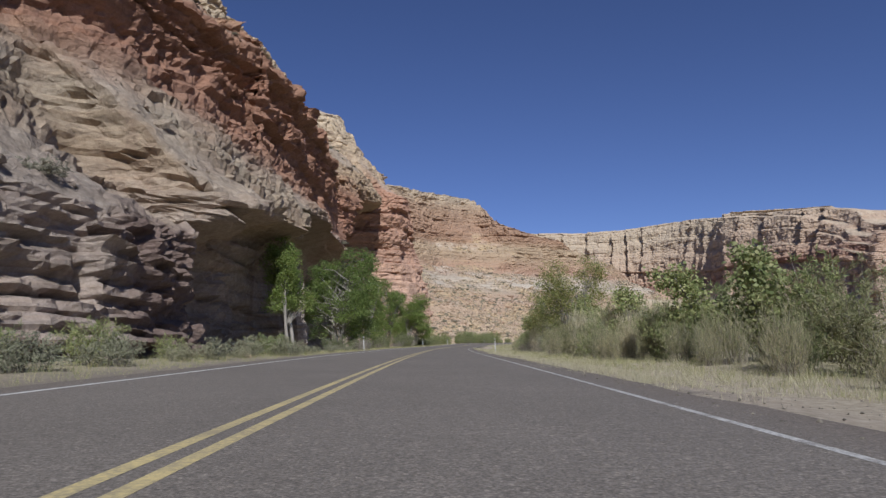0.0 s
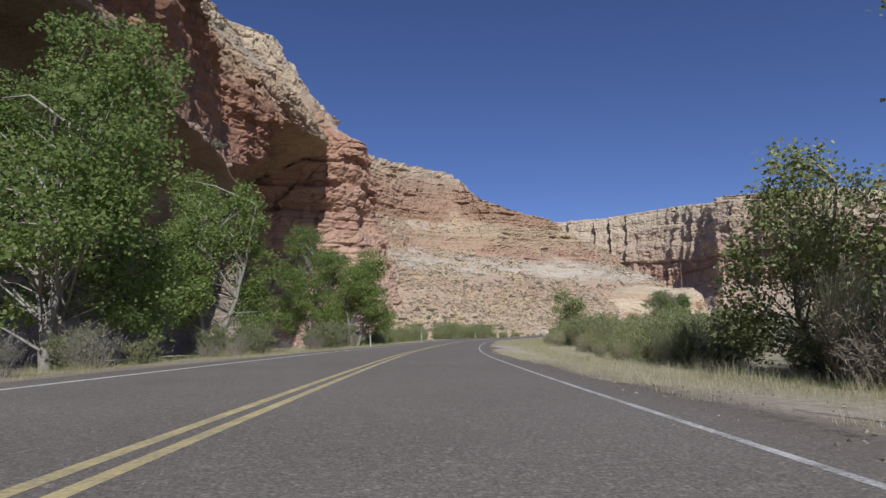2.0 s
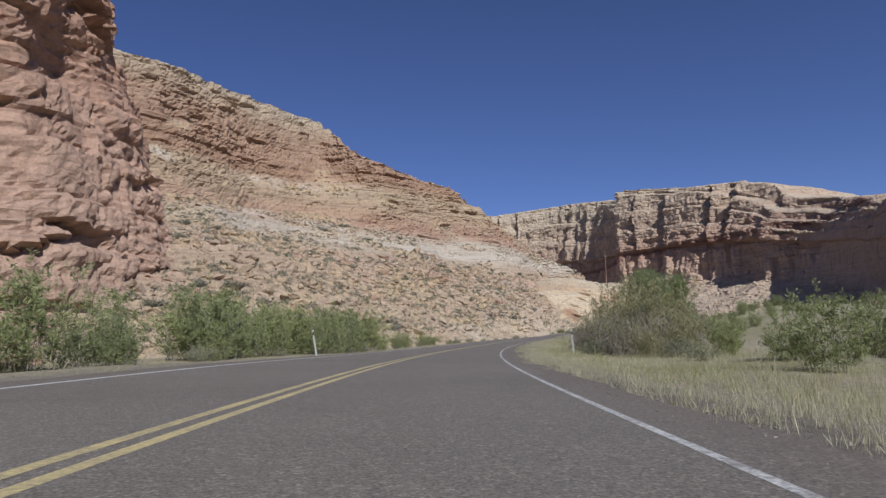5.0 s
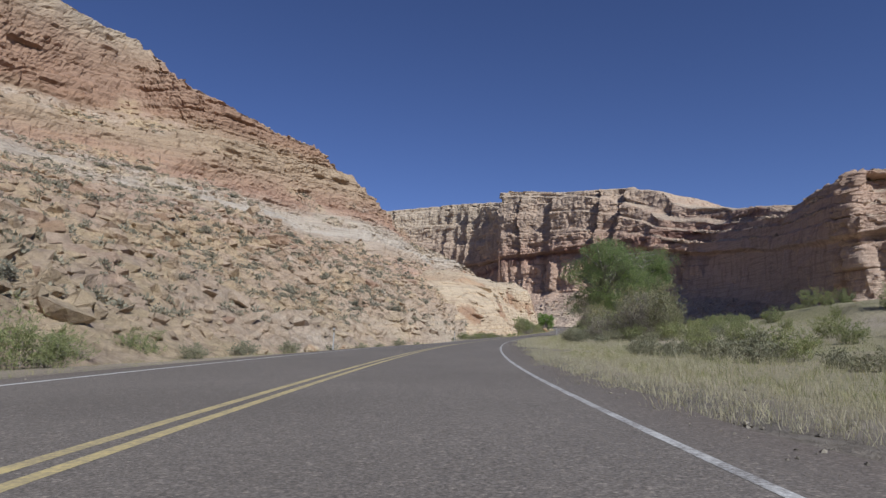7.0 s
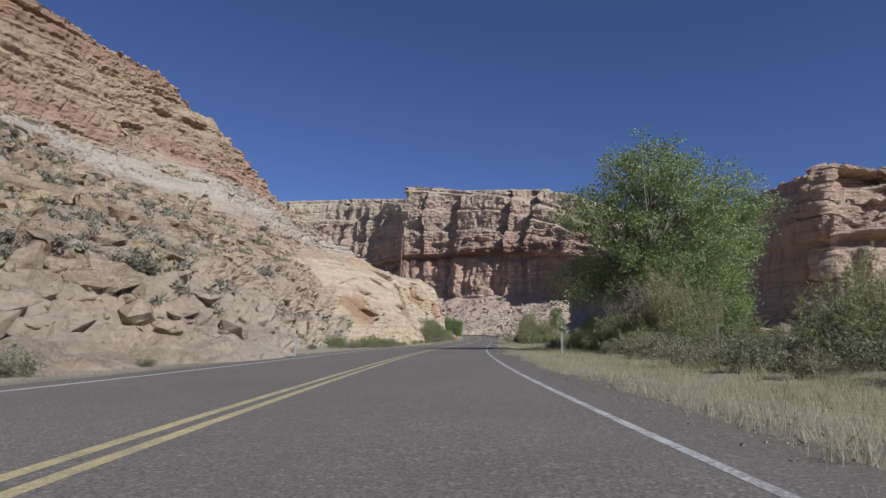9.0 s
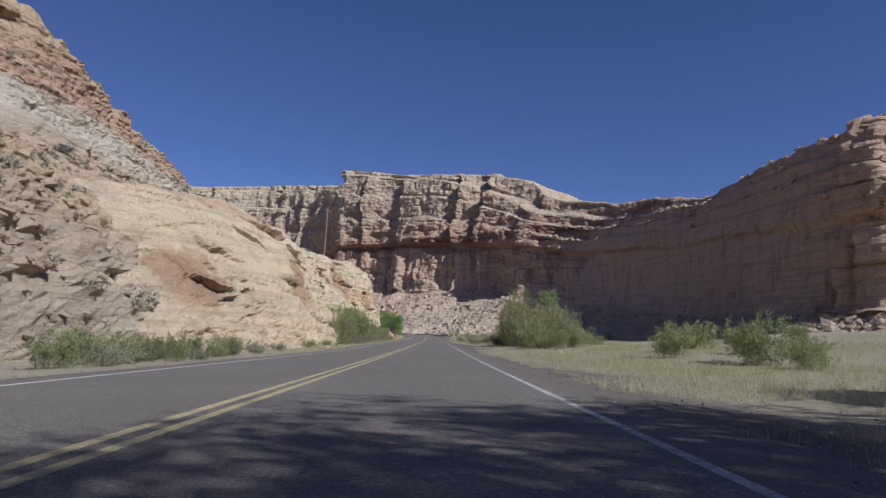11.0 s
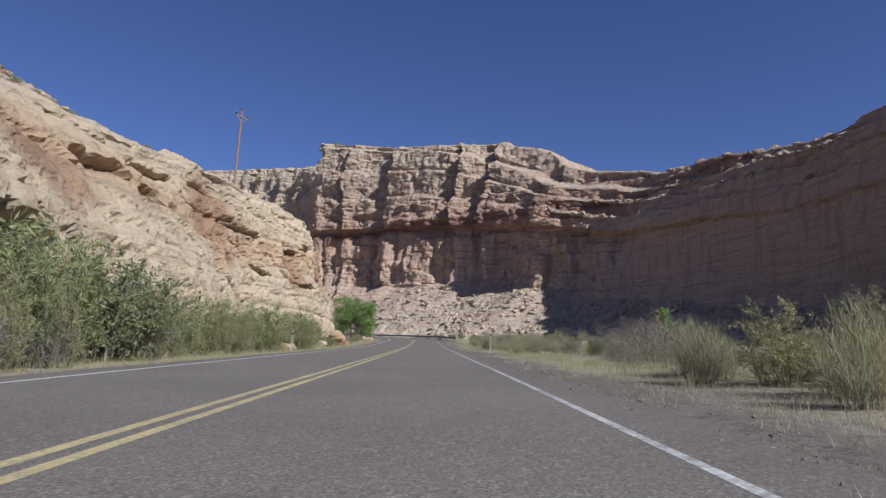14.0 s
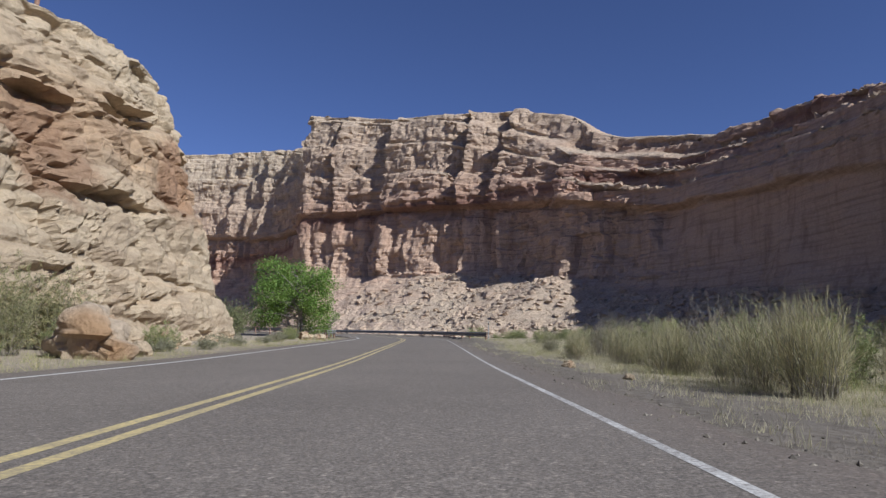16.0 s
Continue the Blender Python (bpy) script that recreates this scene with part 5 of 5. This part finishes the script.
band("rabbit", 425, 460, 5.0, 20.0, 20, 0.6, 1.2)
band("reed", 402, 426, 4.8, 9.5, 44, 0.8, 1.4, 0.9)
band("dead", 406, 426, 6.0, 10.0, 10, 1.5, 2.3, 0.5)


band("rabbit", 425, 480, 14.0, 40.0, 40, 0.8, 1.6)
band("willow", 430, 485, 20.0, 46.0, 24, 1.2, 2.2)
band("willow", 196, 262, 16.0, 36.0, 34, 1.0, 2.0)
band("rabbit", 262, 330, 14.0, 34.0, 24, 0.8, 1.6)
band("willow", 75, 90, 7.6, 12.5, 14, 1.2, 2.2)
band("reed", 74, 90, 6.8, 10.0, 14, 0.7, 1.3)
band("sage", 100, 160, 7.4, 11.0, 12, 0.5, 1.0)


# ---- grass: too many blades to count ----
def grass(name, s0, s1, d0, d1, per_m2, h0, h1, mat, label, seed, tuft=9, bare=-0.55):
    rng = np.random.RandomState(seed)
    n = int((s1 - s0) * (d1 - d0) * per_m2)
    s, d = rng.uniform(s0, s1, n), d0 + (d1 - d0) * rng.beta(1.1, 1.4, n)
    k = np.clip(s + S0, 0, len(RP) - 1).astype(int)
    off = D_WHR[k] + 0.72 + 0.5 * fbm(s * 0.3, 0 * s + seed, 0 * s, 3, 77) if d0 >= 0 else D_WHL[k] - 0.75
    d = d + off
    p = on_road(s, d)
    keep = fbm(p[:, 0] * 0.22, p[:, 1] * 0.22, 0 * s, 3, seed) > bare
    pull = (((s > 84) & (s < 106)) | ((s > 316) & (s < 352))) & (d0 >= 0) & (d - off < 1.9 + rng.rand(n))
    pull = pull | ((s > 352) & (d0 >= 0) & (d - off < 1.4 + 1.2 * rng.rand(n)) & (rng.rand(n) < 0.88))
    p = p[keep & ~pull]
    p[:, 2] = ground_height(p[:, 0], p[:, 1])[0] - 0.03
    m = len(p)
    h = rng.uniform(h0, h1, m) * (0.6 + 0.5 * rng.rand(m))
    B = np.repeat(p, tuft, 0) + rng.normal(size=(m * tuft, 3)) * np.array([0.07, 0.07, 0])
    L = np.repeat(h, tuft) * rng.uniform(0.5, 1.1, m * tuft)
    a = rng.normal(size=(m * tuft, 3)) * 0.33
    a[:, 2] = 1
    T = B + a * L[:, None]
    v, f = blades(B, T, 0.002 + 0.004 * rng.rand(m * tuft), rng)
    tagged(new(name, mesh_from(name, v, f, mat)), label, "grass", kind="stuff")


grass("dry_grass", -5, 440, 0.02, 4.4, 22, 0.06, 0.24, M_straw, "pale dry roadside grass along the asphalt edge", 1, 17, -0.42)
grass("green_grass", -5, 440, 1.6, 9.0, 8, 0.12, 0.36, M_green, "mixed green and straw grass behind the verge", 2, 12, -0.45)
grass("tall_dry_grass", -5, 440, 2.2, 6.5, 1.8, 0.26, 0.6, M_straw, "taller straw-coloured grass clumps behind the verge", 5, 16, -0.1)
grass("verge_weeds", -5, 440, -0.1, 2.6, 16, 0.03, 0.11, M_weed, "low green weeds in patches on the gravel shoulder", 8, 14, 0.12)
grass("verge_grass", -5, 470, -4.2, -0.6, 4, 0.06, 0.26, M_green, "thin grass on the sandy verge", 3, 9)
grass("cliff_foot_grass", -5, 132, -4.6, -0.9, 7, 0.1, 0.42, M_green, "mixed grass at the foot of the cliff", 6, 9)
grass("thicket_grass", 318, 470, -4.0, -0.5, 8, 0.1, 0.4, M_green, "green grass in front of the thicket", 7, 9)
grass("meadow_grass", 150, 440, 7.0, 26.0, 2.0, 0.25, 0.6, M_green, "rough grass on the valley floor", 4, 10)


# ---- loose stones along the asphalt edges: too many to count ----
def shoulder_stones(name, n, side, label, seed):
    rng = np.random.RandomState(seed)
    s = rng.uniform(-5, 440, n)
    k = np.clip(s + S0, 0, len(RP) - 1).astype(int)
    away = -0.35 + 2.6 * rng.rand(n) ** 1.6
    d = D_WHR[k] + 0.72 + away if side > 0 else D_WHL[k] - 0.75 - away
    p = on_road(s, d)
    z = ground_height(p[:, 0], p[:, 1])[0]
    p[:, 2] = np.where(away < 0.05, p[:, 2], z + 0.004)
    r = 0.006 + 0.022 * rng.rand(n) ** 3
    V = np.array([(1, 0, 0), (0, 1, 0), (-1, 0, 0), (0, -1, 0), (0, 0, 0.7), (0, 0, -0.7)], float)[None] * rng.uniform(0.6, 1.3, (n, 6, 1))
    a = rng.uniform(0, 6.28, n)
    ca, sa = np.cos(a)[:, None], np.sin(a)[:, None]
    V = np.stack([V[..., 0] * ca - V[..., 1] * sa, V[..., 0] * sa + V[..., 1] * ca, V[..., 2] + 0.3 * V[..., 0]], -1) * r[:, None, None] + p[:, None]
    F = np.array([(0, 1, 4), (1, 2, 4), (2, 3, 4), (3, 0, 4), (1, 0, 5), (2, 1, 5), (3, 2, 5), (0, 3, 5)])
    tagged(new(name, mesh_from(name, V.reshape(-1, 3), (F[None] + 6 * np.arange(n)[:, None, None]).reshape(-1, 3), M_stone)), label, "gravel", kind="stuff")


M_stone = leaf_material("shoulder_stone", ((0.11, 0.095, 0.08), (0.17, 0.145, 0.12), (0.23, 0.20, 0.165), (0.31, 0.27, 0.22)), 0.0, 0.9)
shoulder_stones("shoulder_gravel", 16000, 1, "loose grey gravel on the road shoulder", 31)
shoulder_stones("far_shoulder_gravel", 5000, -1, "loose grey gravel beside the oncoming lane", 32)


# ---- loose rock ----
ICO = np.array([(0, 0.526, 0.851), (0, 0.526, -0.851), (0, -0.526, 0.851), (0, -0.526, -0.851), (0.526, 0.851, 0), (0.526, -0.851, 0), (-0.526, 0.851, 0), (-0.526, -0.851, 0), (0.851, 0, 0.526), (0.851, 0, -0.526), (-0.851, 0, 0.526), (-0.851, 0, -0.526)])
ICO_F = np.array([(0, 2, 8), (0, 8, 4), (0, 4, 6), (0, 6, 10), (0, 10, 2), (3, 1, 9), (3, 9, 5), (3, 5, 7), (3, 7, 11), (3, 11, 1), (2, 5, 8), (8, 5, 9), (8, 9, 4), (4, 9, 1), (4, 1, 6), (6, 1, 11), (6, 11, 10), (10, 11, 7), (10, 7, 2), (2, 7, 5)])


def rubble_on(name, land, n, s0, s1, mat, label, seed, zmax=200.0, need=0.4):
    """Angular blocks lying on the less steep parts of a slope."""
    P, scr, bed = LAND[land]
    rng = np.random.RandomState(seed)
    v = P.reshape(-1, 3)
    w = (scr.ravel() > need) & (v[:, 2] > 0.0) & (v[:, 2] < zmax)
    w = np.where(w)[0]
    k = w[rng.randint(0, len(w), n)]
    c = v[k]
    r = s0 + (s1 - s0) * rng.rand(n) ** 4
    V = ICO[None] * (1 + 0.35 * rng.normal(size=(n, 12, 1)) * 0.8) * np.stack([rng.uniform(0.7, 1.5, n), rng.uniform(0.7, 1.2, n), rng.uniform(0.45, 0.9, n)], 1)[:, None]
    a = rng.uniform(0, 6.28, n)
    ca, sa = np.cos(a)[:, None], np.sin(a)[:, None]
    V = np.stack([V[..., 0] * ca - V[..., 1] * sa, V[..., 0] * sa + V[..., 1] * ca, V[..., 2] + 0.25 * V[..., 0]], -1) * r[:, None, None] + c[:, None]
    F = (ICO_F[None] + 12 * np.arange(n)[:, None, None]).reshape(-1, 3)
    tagged(new(name, mesh_from(name, V.reshape(-1, 3), F, mat, False, {"bed": np.repeat(bed.ravel()[k], 12), "scree": np.repeat(0.75 * scr.ravel()[k], 12)})), label, "rubble", kind="stuff")


rubble_on("hillside_rubble", "hillside", 32000, 0.06, 0.85, M_hill, "angular sandstone blocks strewn over the scree slope", 1, 60)
rubble_on("lower_hillside_rubble", "hillside", 22000, 0.06, 0.5, M_hill, "small sandstone debris low on the scree slope", 7, 20, -1.0)
rubble_on("cliff_rubble", "sandstone_cliff", 4500, 0.08, 0.6, M_near, "broken sandstone blocks on the cliff ledges", 2)
rubble_on("mesa_rubble", "mesa", 22000, 0.2, 1.5, M_mesa, "sandstone blocks on the scree apron under the mesa", 3, 60)
rubble_on("outcrop_rubble", "rock_outcrop", 900, 0.06, 0.5, M_butt, "broken pale sandstone blocks on the outcrop", 4)


def block_mesh(seed):
    """An angular fallen block with broken corners."""
    rng = np.random.RandomState(seed)
    bm = bmesh.new()
    bmesh.ops.create_cube(bm, size=1.6)
    bmesh.ops.bevel(bm, geom=bm.edges[:], offset=0.16, segments=1, affect="EDGES")
    bmesh.ops.subdivide_edges(bm, edges=bm.edges[:], cuts=1, use_grid_fill=True)
    for v in bm.verts:
        v.co += Vector(rng.normal(size=3)) * 0.07
        v.co.x *= 1.0 + 0.25 * v.co.y
    me = bpy.data.meshes.new("block")
    bm.to_mesh(me)
    bm.free()
    me.materials.append(M_hill)
    for nm, val in (("bed", 36.0 + 12 * rng.rand()), ("scree", 0.25)):
        a = me.attributes.new(nm, "FLOAT", "POINT")
        a.data.foreach_set("value", np.full(len(me.vertices), val, np.float32))
    return me


def fallen_blocks(n, seed):
    P, scr, bed = LAND["hillside"]
    rng = np.random.RandomState(seed)
    kinds = [block_mesh(200 + i) for i in range(8)]
    v = P.reshape(-1, 3)
    w = np.where((scr.ravel() > 0.4) & (v[:, 2] > 0.5) & (v[:, 2] < 30) & (v[:, 0] > 15))[0]
    for k in w[rng.randint(0, len(w), n)]:
        r = 0.25 + 0.85 * rng.rand() ** 2.4
        ob = new("fallen_block", kinds[rng.randint(8)])
        ob.matrix_basis = Matrix.LocRotScale(Vector(v[k]) + Vector((0, 0, 0.15 * r)), Euler((rng.uniform(-0.5, 0.5), rng.uniform(-0.4, 0.4), rng.uniform(0, 6.28))), (r * rng.uniform(0.8, 1.7), r, r * rng.uniform(0.45, 0.8)))
        tagged(ob, "angular fallen sandstone block on the scree slope", "rock", "fallen blocks on the hillside")


fallen_blocks(295, 21)


def scatter_scrub(land, n, seed, zmax, h0, h1, need=0.5):
    P, scr, bed = LAND[land]
    rng = np.random.RandomState(seed)
    v = P.reshape(-1, 3)
    w = np.where((scr.ravel() > need) & (v[:, 2] > 1.0) & (v[:, 2] < zmax))[0]
    for k in w[rng.randint(0, len(w), n)]:
        plant("scrub", v[k][0], v[k][1], v[k][2] - 0.1, rng.uniform(h0, h1), rng.uniform(0.9, 1.4))


def far_scrub(land, n, seed, zmax, label, need=0.4):
    """Scrub too far off to tell apart, in one mesh."""
    P, scr, bed = LAND[land]
    rng = np.random.RandomState(seed)
    v = P.reshape(-1, 3)
    w = np.where((scr.ravel() > need) & (v[:, 2] > 1.0) & (v[:, 2] < zmax))[0]
    c = v[w[rng.randint(0, len(w), n)]]
    r = rng.uniform(0.28, 0.9, n)
    m = 56
    d = rng.normal(size=(n * m, 3))
    d /= np.linalg.norm(d, axis=1)[:, None]
    d[:, 2] = np.abs(d[:, 2])
    rr = np.repeat(r, m)[:, None]
    B = np.repeat(c, m, 0) + d * rr * np.array([0.55, 0.55, 0.5]) * rng.rand(n * m, 1) ** 0.5
    T = B + (d + 0.6 * rng.normal(size=(n * m, 3))) * rr * 0.2
    bv, bf = blades(B, T, rr[:, 0] * 0.17, rng)
    tagged(new("far_scrub", mesh_from("far_scrub", bv, bf, M_scrub)), label, "shrub", kind="stuff")


scatter_scrub("hillside", 290, 5, 34, 0.5, 1.6)
scatter_scrub("sandstone_cliff", 40, 6, 60, 0.6, 1.5)
scatter_scrub("rock_outcrop", 20, 7, 40, 0.4, 0.9)
far_scrub("mesa", 700, 8, 45, "sparse scrub on the scree apron under the mesa")
far_scrub("hillside", 7500, 9, 50, "small sparse scrub over the scree hillside")
far_scrub("hillside", 1500, 15, 18, "low grey scrub at the foot of the scree hillside", -1.0)


def rock(name, x, y, size, mat, label, seed, flat=0.7, sink=0.25):
    bm = bmesh.new()
    bmesh.ops.create_icosphere(bm, subdivisions=4, radius=1.0)
    off = Vector((seed * 7.3, seed * 3.1, 0))
    for v in bm.verts:
        q = v.co * 1.2 + off
        n = noise.cell(v.co * 1.1 + off) * 0.22 + noise.noise(q) * 0.22 + 0.07 * noise.noise(q * 4)
        v.co = v.co * (0.85 + n)
        v.co.z *= flat
    me = bpy.data.meshes.new(name)
    bm.to_mesh(me)
    bm.free()
    me.materials.append(mat)
    a = me.attributes.new("bed", "FLOAT", "POINT")
    a.data.foreach_set("value", np.array([9.5 + 6.0 * (-0.9 * v.co.x + 0.3 * v.co.y - 0.3 * v.co.z) for v in me.vertices], np.float32))
    ob = new(name, me)
    ob.matrix_basis = Matrix.LocRotScale((x, y, ground_at(x, y) + size * flat * (0.75 - sink)), Euler((0.1, 0.05, seed * 1.7)), (size, size * 0.85, size))
    return tagged(ob, label, "rock")


def rock_sd(s, d, size, label, seed, flat=0.7, mat=None, name="boulder"):
    p = on_road(np.array([s]), np.array([d]))[0]
    return rock(name, p[0], p[1], size, mat or M_butt, label, seed, flat)


M_boulder = rock_material("rusty_boulder", ((0.0, (0.50, 0.40, 0.29)), (0.45, (0.52, 0.42, 0.31)), (0.55, (0.43, 0.28, 0.16)), (0.7, (0.40, 0.22, 0.11)), (1.0, (0.38, 0.20, 0.10))), 26.0, ((0.35, TAN), (0.65, CREAM)), 0.5, 0.1, 2.0)
rock_sd(413.4, -8.9, 1.35, "large tan boulder with a rust-coloured broken face", 1, 0.75, M_boulder)
rock_sd(411.6, -11.2, 0.9, "pale boulder half hidden by shrubs", 2)
rock_sd(415.6, -8.6, 0.45, "small tan rock beside a boulder", 3)
for i, (s, d, z) in enumerate(((330, -8.2, 0.28), (333, -8.4, 0.22), (338, -8.3, 0.25), (344, -8.0, 0.2), (411.9, 3.3, 0.2), (408, 3.6, 0.13), (447, -8.2, 0.5), (444, -9.0, 0.6), (449, -9.3, 0.45), (36, -8.6, 0.34), (28, -8.4, 0.24), (395, -9.6, 0.6), (398, -9.8, 0.8), (401, -9.4, 0.5), (229, -9.4, 0.5), (236, -9.6, 0.4), (222, -9.5, 0.35), (246, -9.5, 0.45))):
    rock_sd(s, d, z, "pale sandstone rock on the road verge", 5 + i, 0.6, name="rock")


for i, (s, d, z, f) in enumerate(((406, -10.2, 0.9, 0.7), (408.5, -11.6, 1.1, 0.8), (410, -9.6, 0.55, 0.6), (416.5, -10.6, 1.0, 0.75), (419, -11.4, 1.2, 0.7), (421, -10.0, 0.6, 0.6), (424, -11.0, 0.8, 0.7), (427, -10.4, 0.5, 0.6), (403, -10.8, 0.7, 0.6))):
    rock_sd(s, d, z, "pale broken sandstone block at the foot of the outcrop", 31 + i, f, name="rock")


# ---- roadside posts ----
M_post = plain_material("galvanised_steel", (0.24, 0.235, 0.225), 0.55, 0.25, 0.3, 20.0)
M_wpost = plain_material("white_post_paint", (0.46, 0.45, 0.43), 0.6, 0.0, 0.2, 14.0)
M_refl = plain_material("amber_reflector", (0.10, 0.085, 0.06), 0.3, 0.0, 0.1, 40.0)
M_pole = plain_material("weathered_red_wood", (0.27, 0.16, 0.115), 0.9, 0.0, 0.5, 8.0)
M_ins = plain_material("dark_glazed_insulator", (0.03, 0.03, 0.04), 0.25, 0.0, 0.1, 20.0)


def box_mesh(name, sx, sy, sz, mat, bev=0.006, z0=0.0):
    bm = bmesh.new()
    bmesh.ops.create_cube(bm, size=1.0)
    bmesh.ops.scale(bm, vec=(sx, sy, sz), verts=bm.verts)
    bmesh.ops.translate(bm, vec=(0, 0, z0 + sz / 2), verts=bm.verts)
    if bev:
        bmesh.ops.bevel(bm, geom=bm.edges[:], offset=bev, segments=2, affect="EDGES", profile=0.6)
    me = bpy.data.meshes.new(name)
    bm.to_mesh(me)
    bm.free()
    me.materials.append(mat)
    return me


def channel_mesh(name, w, depth, t, h, mat):
    """A U-shaped steel post."""
    o = [(-w / 2, 0), (-w / 4, 0), (-w / 6, depth), (w / 6, depth), (w / 4, 0), (w / 2, 0), (w / 2, t), (w / 4 + t, t), (w / 6 + t, depth + t), (-w / 6 - t, depth + t), (-w / 4 - t, t), (-w / 2, t)]
    v = [(x, y, z) for z in (-0.4, h) for x, y in o]
    n = len(o)
    bm = bmesh.new()
    vs = [bm.verts.new(q) for q in v]
    for i in range(n):
        bm.faces.new((vs[i], vs[(i + 1) % n], vs[n + (i + 1) % n], vs[n + i]))
    for a, b, c, d in ((0, 1, 10, 11), (1, 2, 9, 10), (2, 3, 8, 9), (3, 4, 7, 8), (4, 5, 6, 7)):
        bm.faces.new((vs[n + a], vs[n + b], vs[n + c], vs[n + d]))
    bmesh.ops.recalc_face_normals(bm, faces=bm.faces)
    me = bpy.data.meshes.new(name)
    bm.to_mesh(me)
    bm.free()
    me.materials.append(mat)
    return me


POST_ME = channel_mesh("post", 0.075, 0.035, 0.008, 1.2, M_wpost)
REFL_ME = box_mesh("reflector", 0.085, 0.012, 0.13, M_refl, 0.004, 0.98)
CAP_ME = box_mesh("cap", 0.095, 0.05, 0.03, M_wpost, 0.006, 1.19)


def delineator(s, d, lean=0.0, side=1):
    p = on_road(np.array([s]), np.array([d]))[0]
    k = int(s + S0)
    yaw = math.degrees(math.atan2(-tang[k][0], tang[k][1]))
    root = empty("delineator_post", pose(p[0], p[1], ground_at(p[0], p[1]), 0, lean, yaw), "white steel delineator post with a small reflector on the verge", "road post", "delineator posts along the road")
    post = part("post", POST_ME, root)
    part("reflector", REFL_ME, post, "dark amber reflector", pose(0, -0.012, 0))
    part("cap", CAP_ME, post, "", pose(0, 0.02, 0))


for s, d, lean in ((57.2, -7.5, -1), (57.6, 3.95, 0), (102, -6.9, 0), (130, -7.2, 1), (168.0, -6.95, -7), (171.0, 4.8, -2), (227, -7.6, 4), (265.5, 4.4, 0), (265.5, -6.9, 3), (390, -8.3, 1), (387, 3.4, 0), (441, 4.0, 0)):
    delineator(s, d, lean)

# ---- pole on the outcrop ----
PX, PY, PZ = 144.35, 404.9, 19.0
pole = empty("utility_pole", pose(PX, PY, PZ, 0, 3.3, 20), "leaning reddish wooden utility pole with one crossarm on the rocks", "utility pole")
bm = bmesh.new()
bmesh.ops.create_cone(bm, segments=14, radius1=0.17, radius2=0.12, depth=15.4, cap_ends=True)
bmesh.ops.translate(bm, vec=(0, 0, 6.3), verts=bm.verts)
me = bpy.data.meshes.new("pole")
bm.to_mesh(me)
bm.free()
me.materials.append(M_pole)
part("pole", me, pole)
part("crossarm", box_mesh("crossarm", 2.3, 0.11, 0.13, M_pole, 0.01, 12.9), pole, "", pose(0, -0.18, 0))
for sx in (-1, 1):
    part("brace", box_mesh("brace", 0.9, 0.03, 0.05, M_post, 0.004, 0), pole, "thin steel brace", pose(sx * 0.4, -0.15, 12.55, 0, -sx * 42, 0))


def insulator_mesh():
    prof_r = [(0.0, 0.0), (0.03, 0.0), (0.03, 0.12), (0.10, 0.13), (0.11, 0.17), (0.06, 0.19), (0.085, 0.23), (0.05, 0.27), (0.0, 0.28)]
    n = 12
    v = [(r * math.cos(i * 2 * math.pi / n), r * math.sin(i * 2 * math.pi / n), z) for r, z in prof_r for i in range(n)]
    f = [(a * n + i, a * n + (i + 1) % n, (a + 1) * n + (i + 1) % n, (a + 1) * n + i) for a in range(len(prof_r) - 1) for i in range(n)]
    return mesh_from("insulator", v, f, M_ins, True)


INS = insulator_mesh()
for x, z, y in ((-1.05, 13.03, -0.18), (1.05, 13.03, -0.18), (0.0, 14.0, 0.0)):
    part("insulator", INS, pole, "dark glazed insulator", pose(x, y, z) @ Matrix.Scale(1.3, 4))


# ---- guard rails at the far bend ----
def guardrail(s0, s1, d, label):
    root = empty("guardrail", pose(0, 0, 0), label, "guard rail")
    s = np.arange(s0, s1, 1.0)
    flare = 1.0 * np.clip((s0 + 6 - s) / 6, 0, 1) ** 2 * (1 if d > 0 else -1)
    prof_z = [(z - 0.1, o) for z, o in ((0.42, 0.0), (0.47, 0.06), (0.53, 0.06), (0.57, 0.0), (0.61, 0.06), (0.67, 0.06), (0.73, 0.0))]
    rows = []
    sg = -1 if d > 0 else 1
    for back in (0.0, -0.01):
        rows += [on_road(s, d + flare + sg * (o + back), z) for z, o in (prof_z if back == 0.0 else prof_z[::-1])]
    P = np.stack(rows + [rows[0]], 1)
    part("rail", mesh_from("rail", P.reshape(-1, 3), grid_faces(len(s), P.shape[1]), M_post, False), root, "galvanised W-beam rail")
    pm = box_mesh("rail_post", 0.10, 0.13, 1.05, M_pole, 0.008, -0.45)
    for k in np.arange(s0 + 0.5, s1 - 1, 3.8):
        fl = 1.0 * max(0, (s0 + 6 - k) / 6) ** 2 * (1 if d > 0 else -1)
        q = on_road(np.array([k]), np.array([d + fl - sg * 0.12]))[0]
        part("rail_post", pm, root, "", pose(*q))


guardrail(441, S_END - 2, 2.9, "galvanised steel guard rail along the outer bend")
guardrail(452, 490, -7.0, "short galvanised steel guard rail on the inner bend")
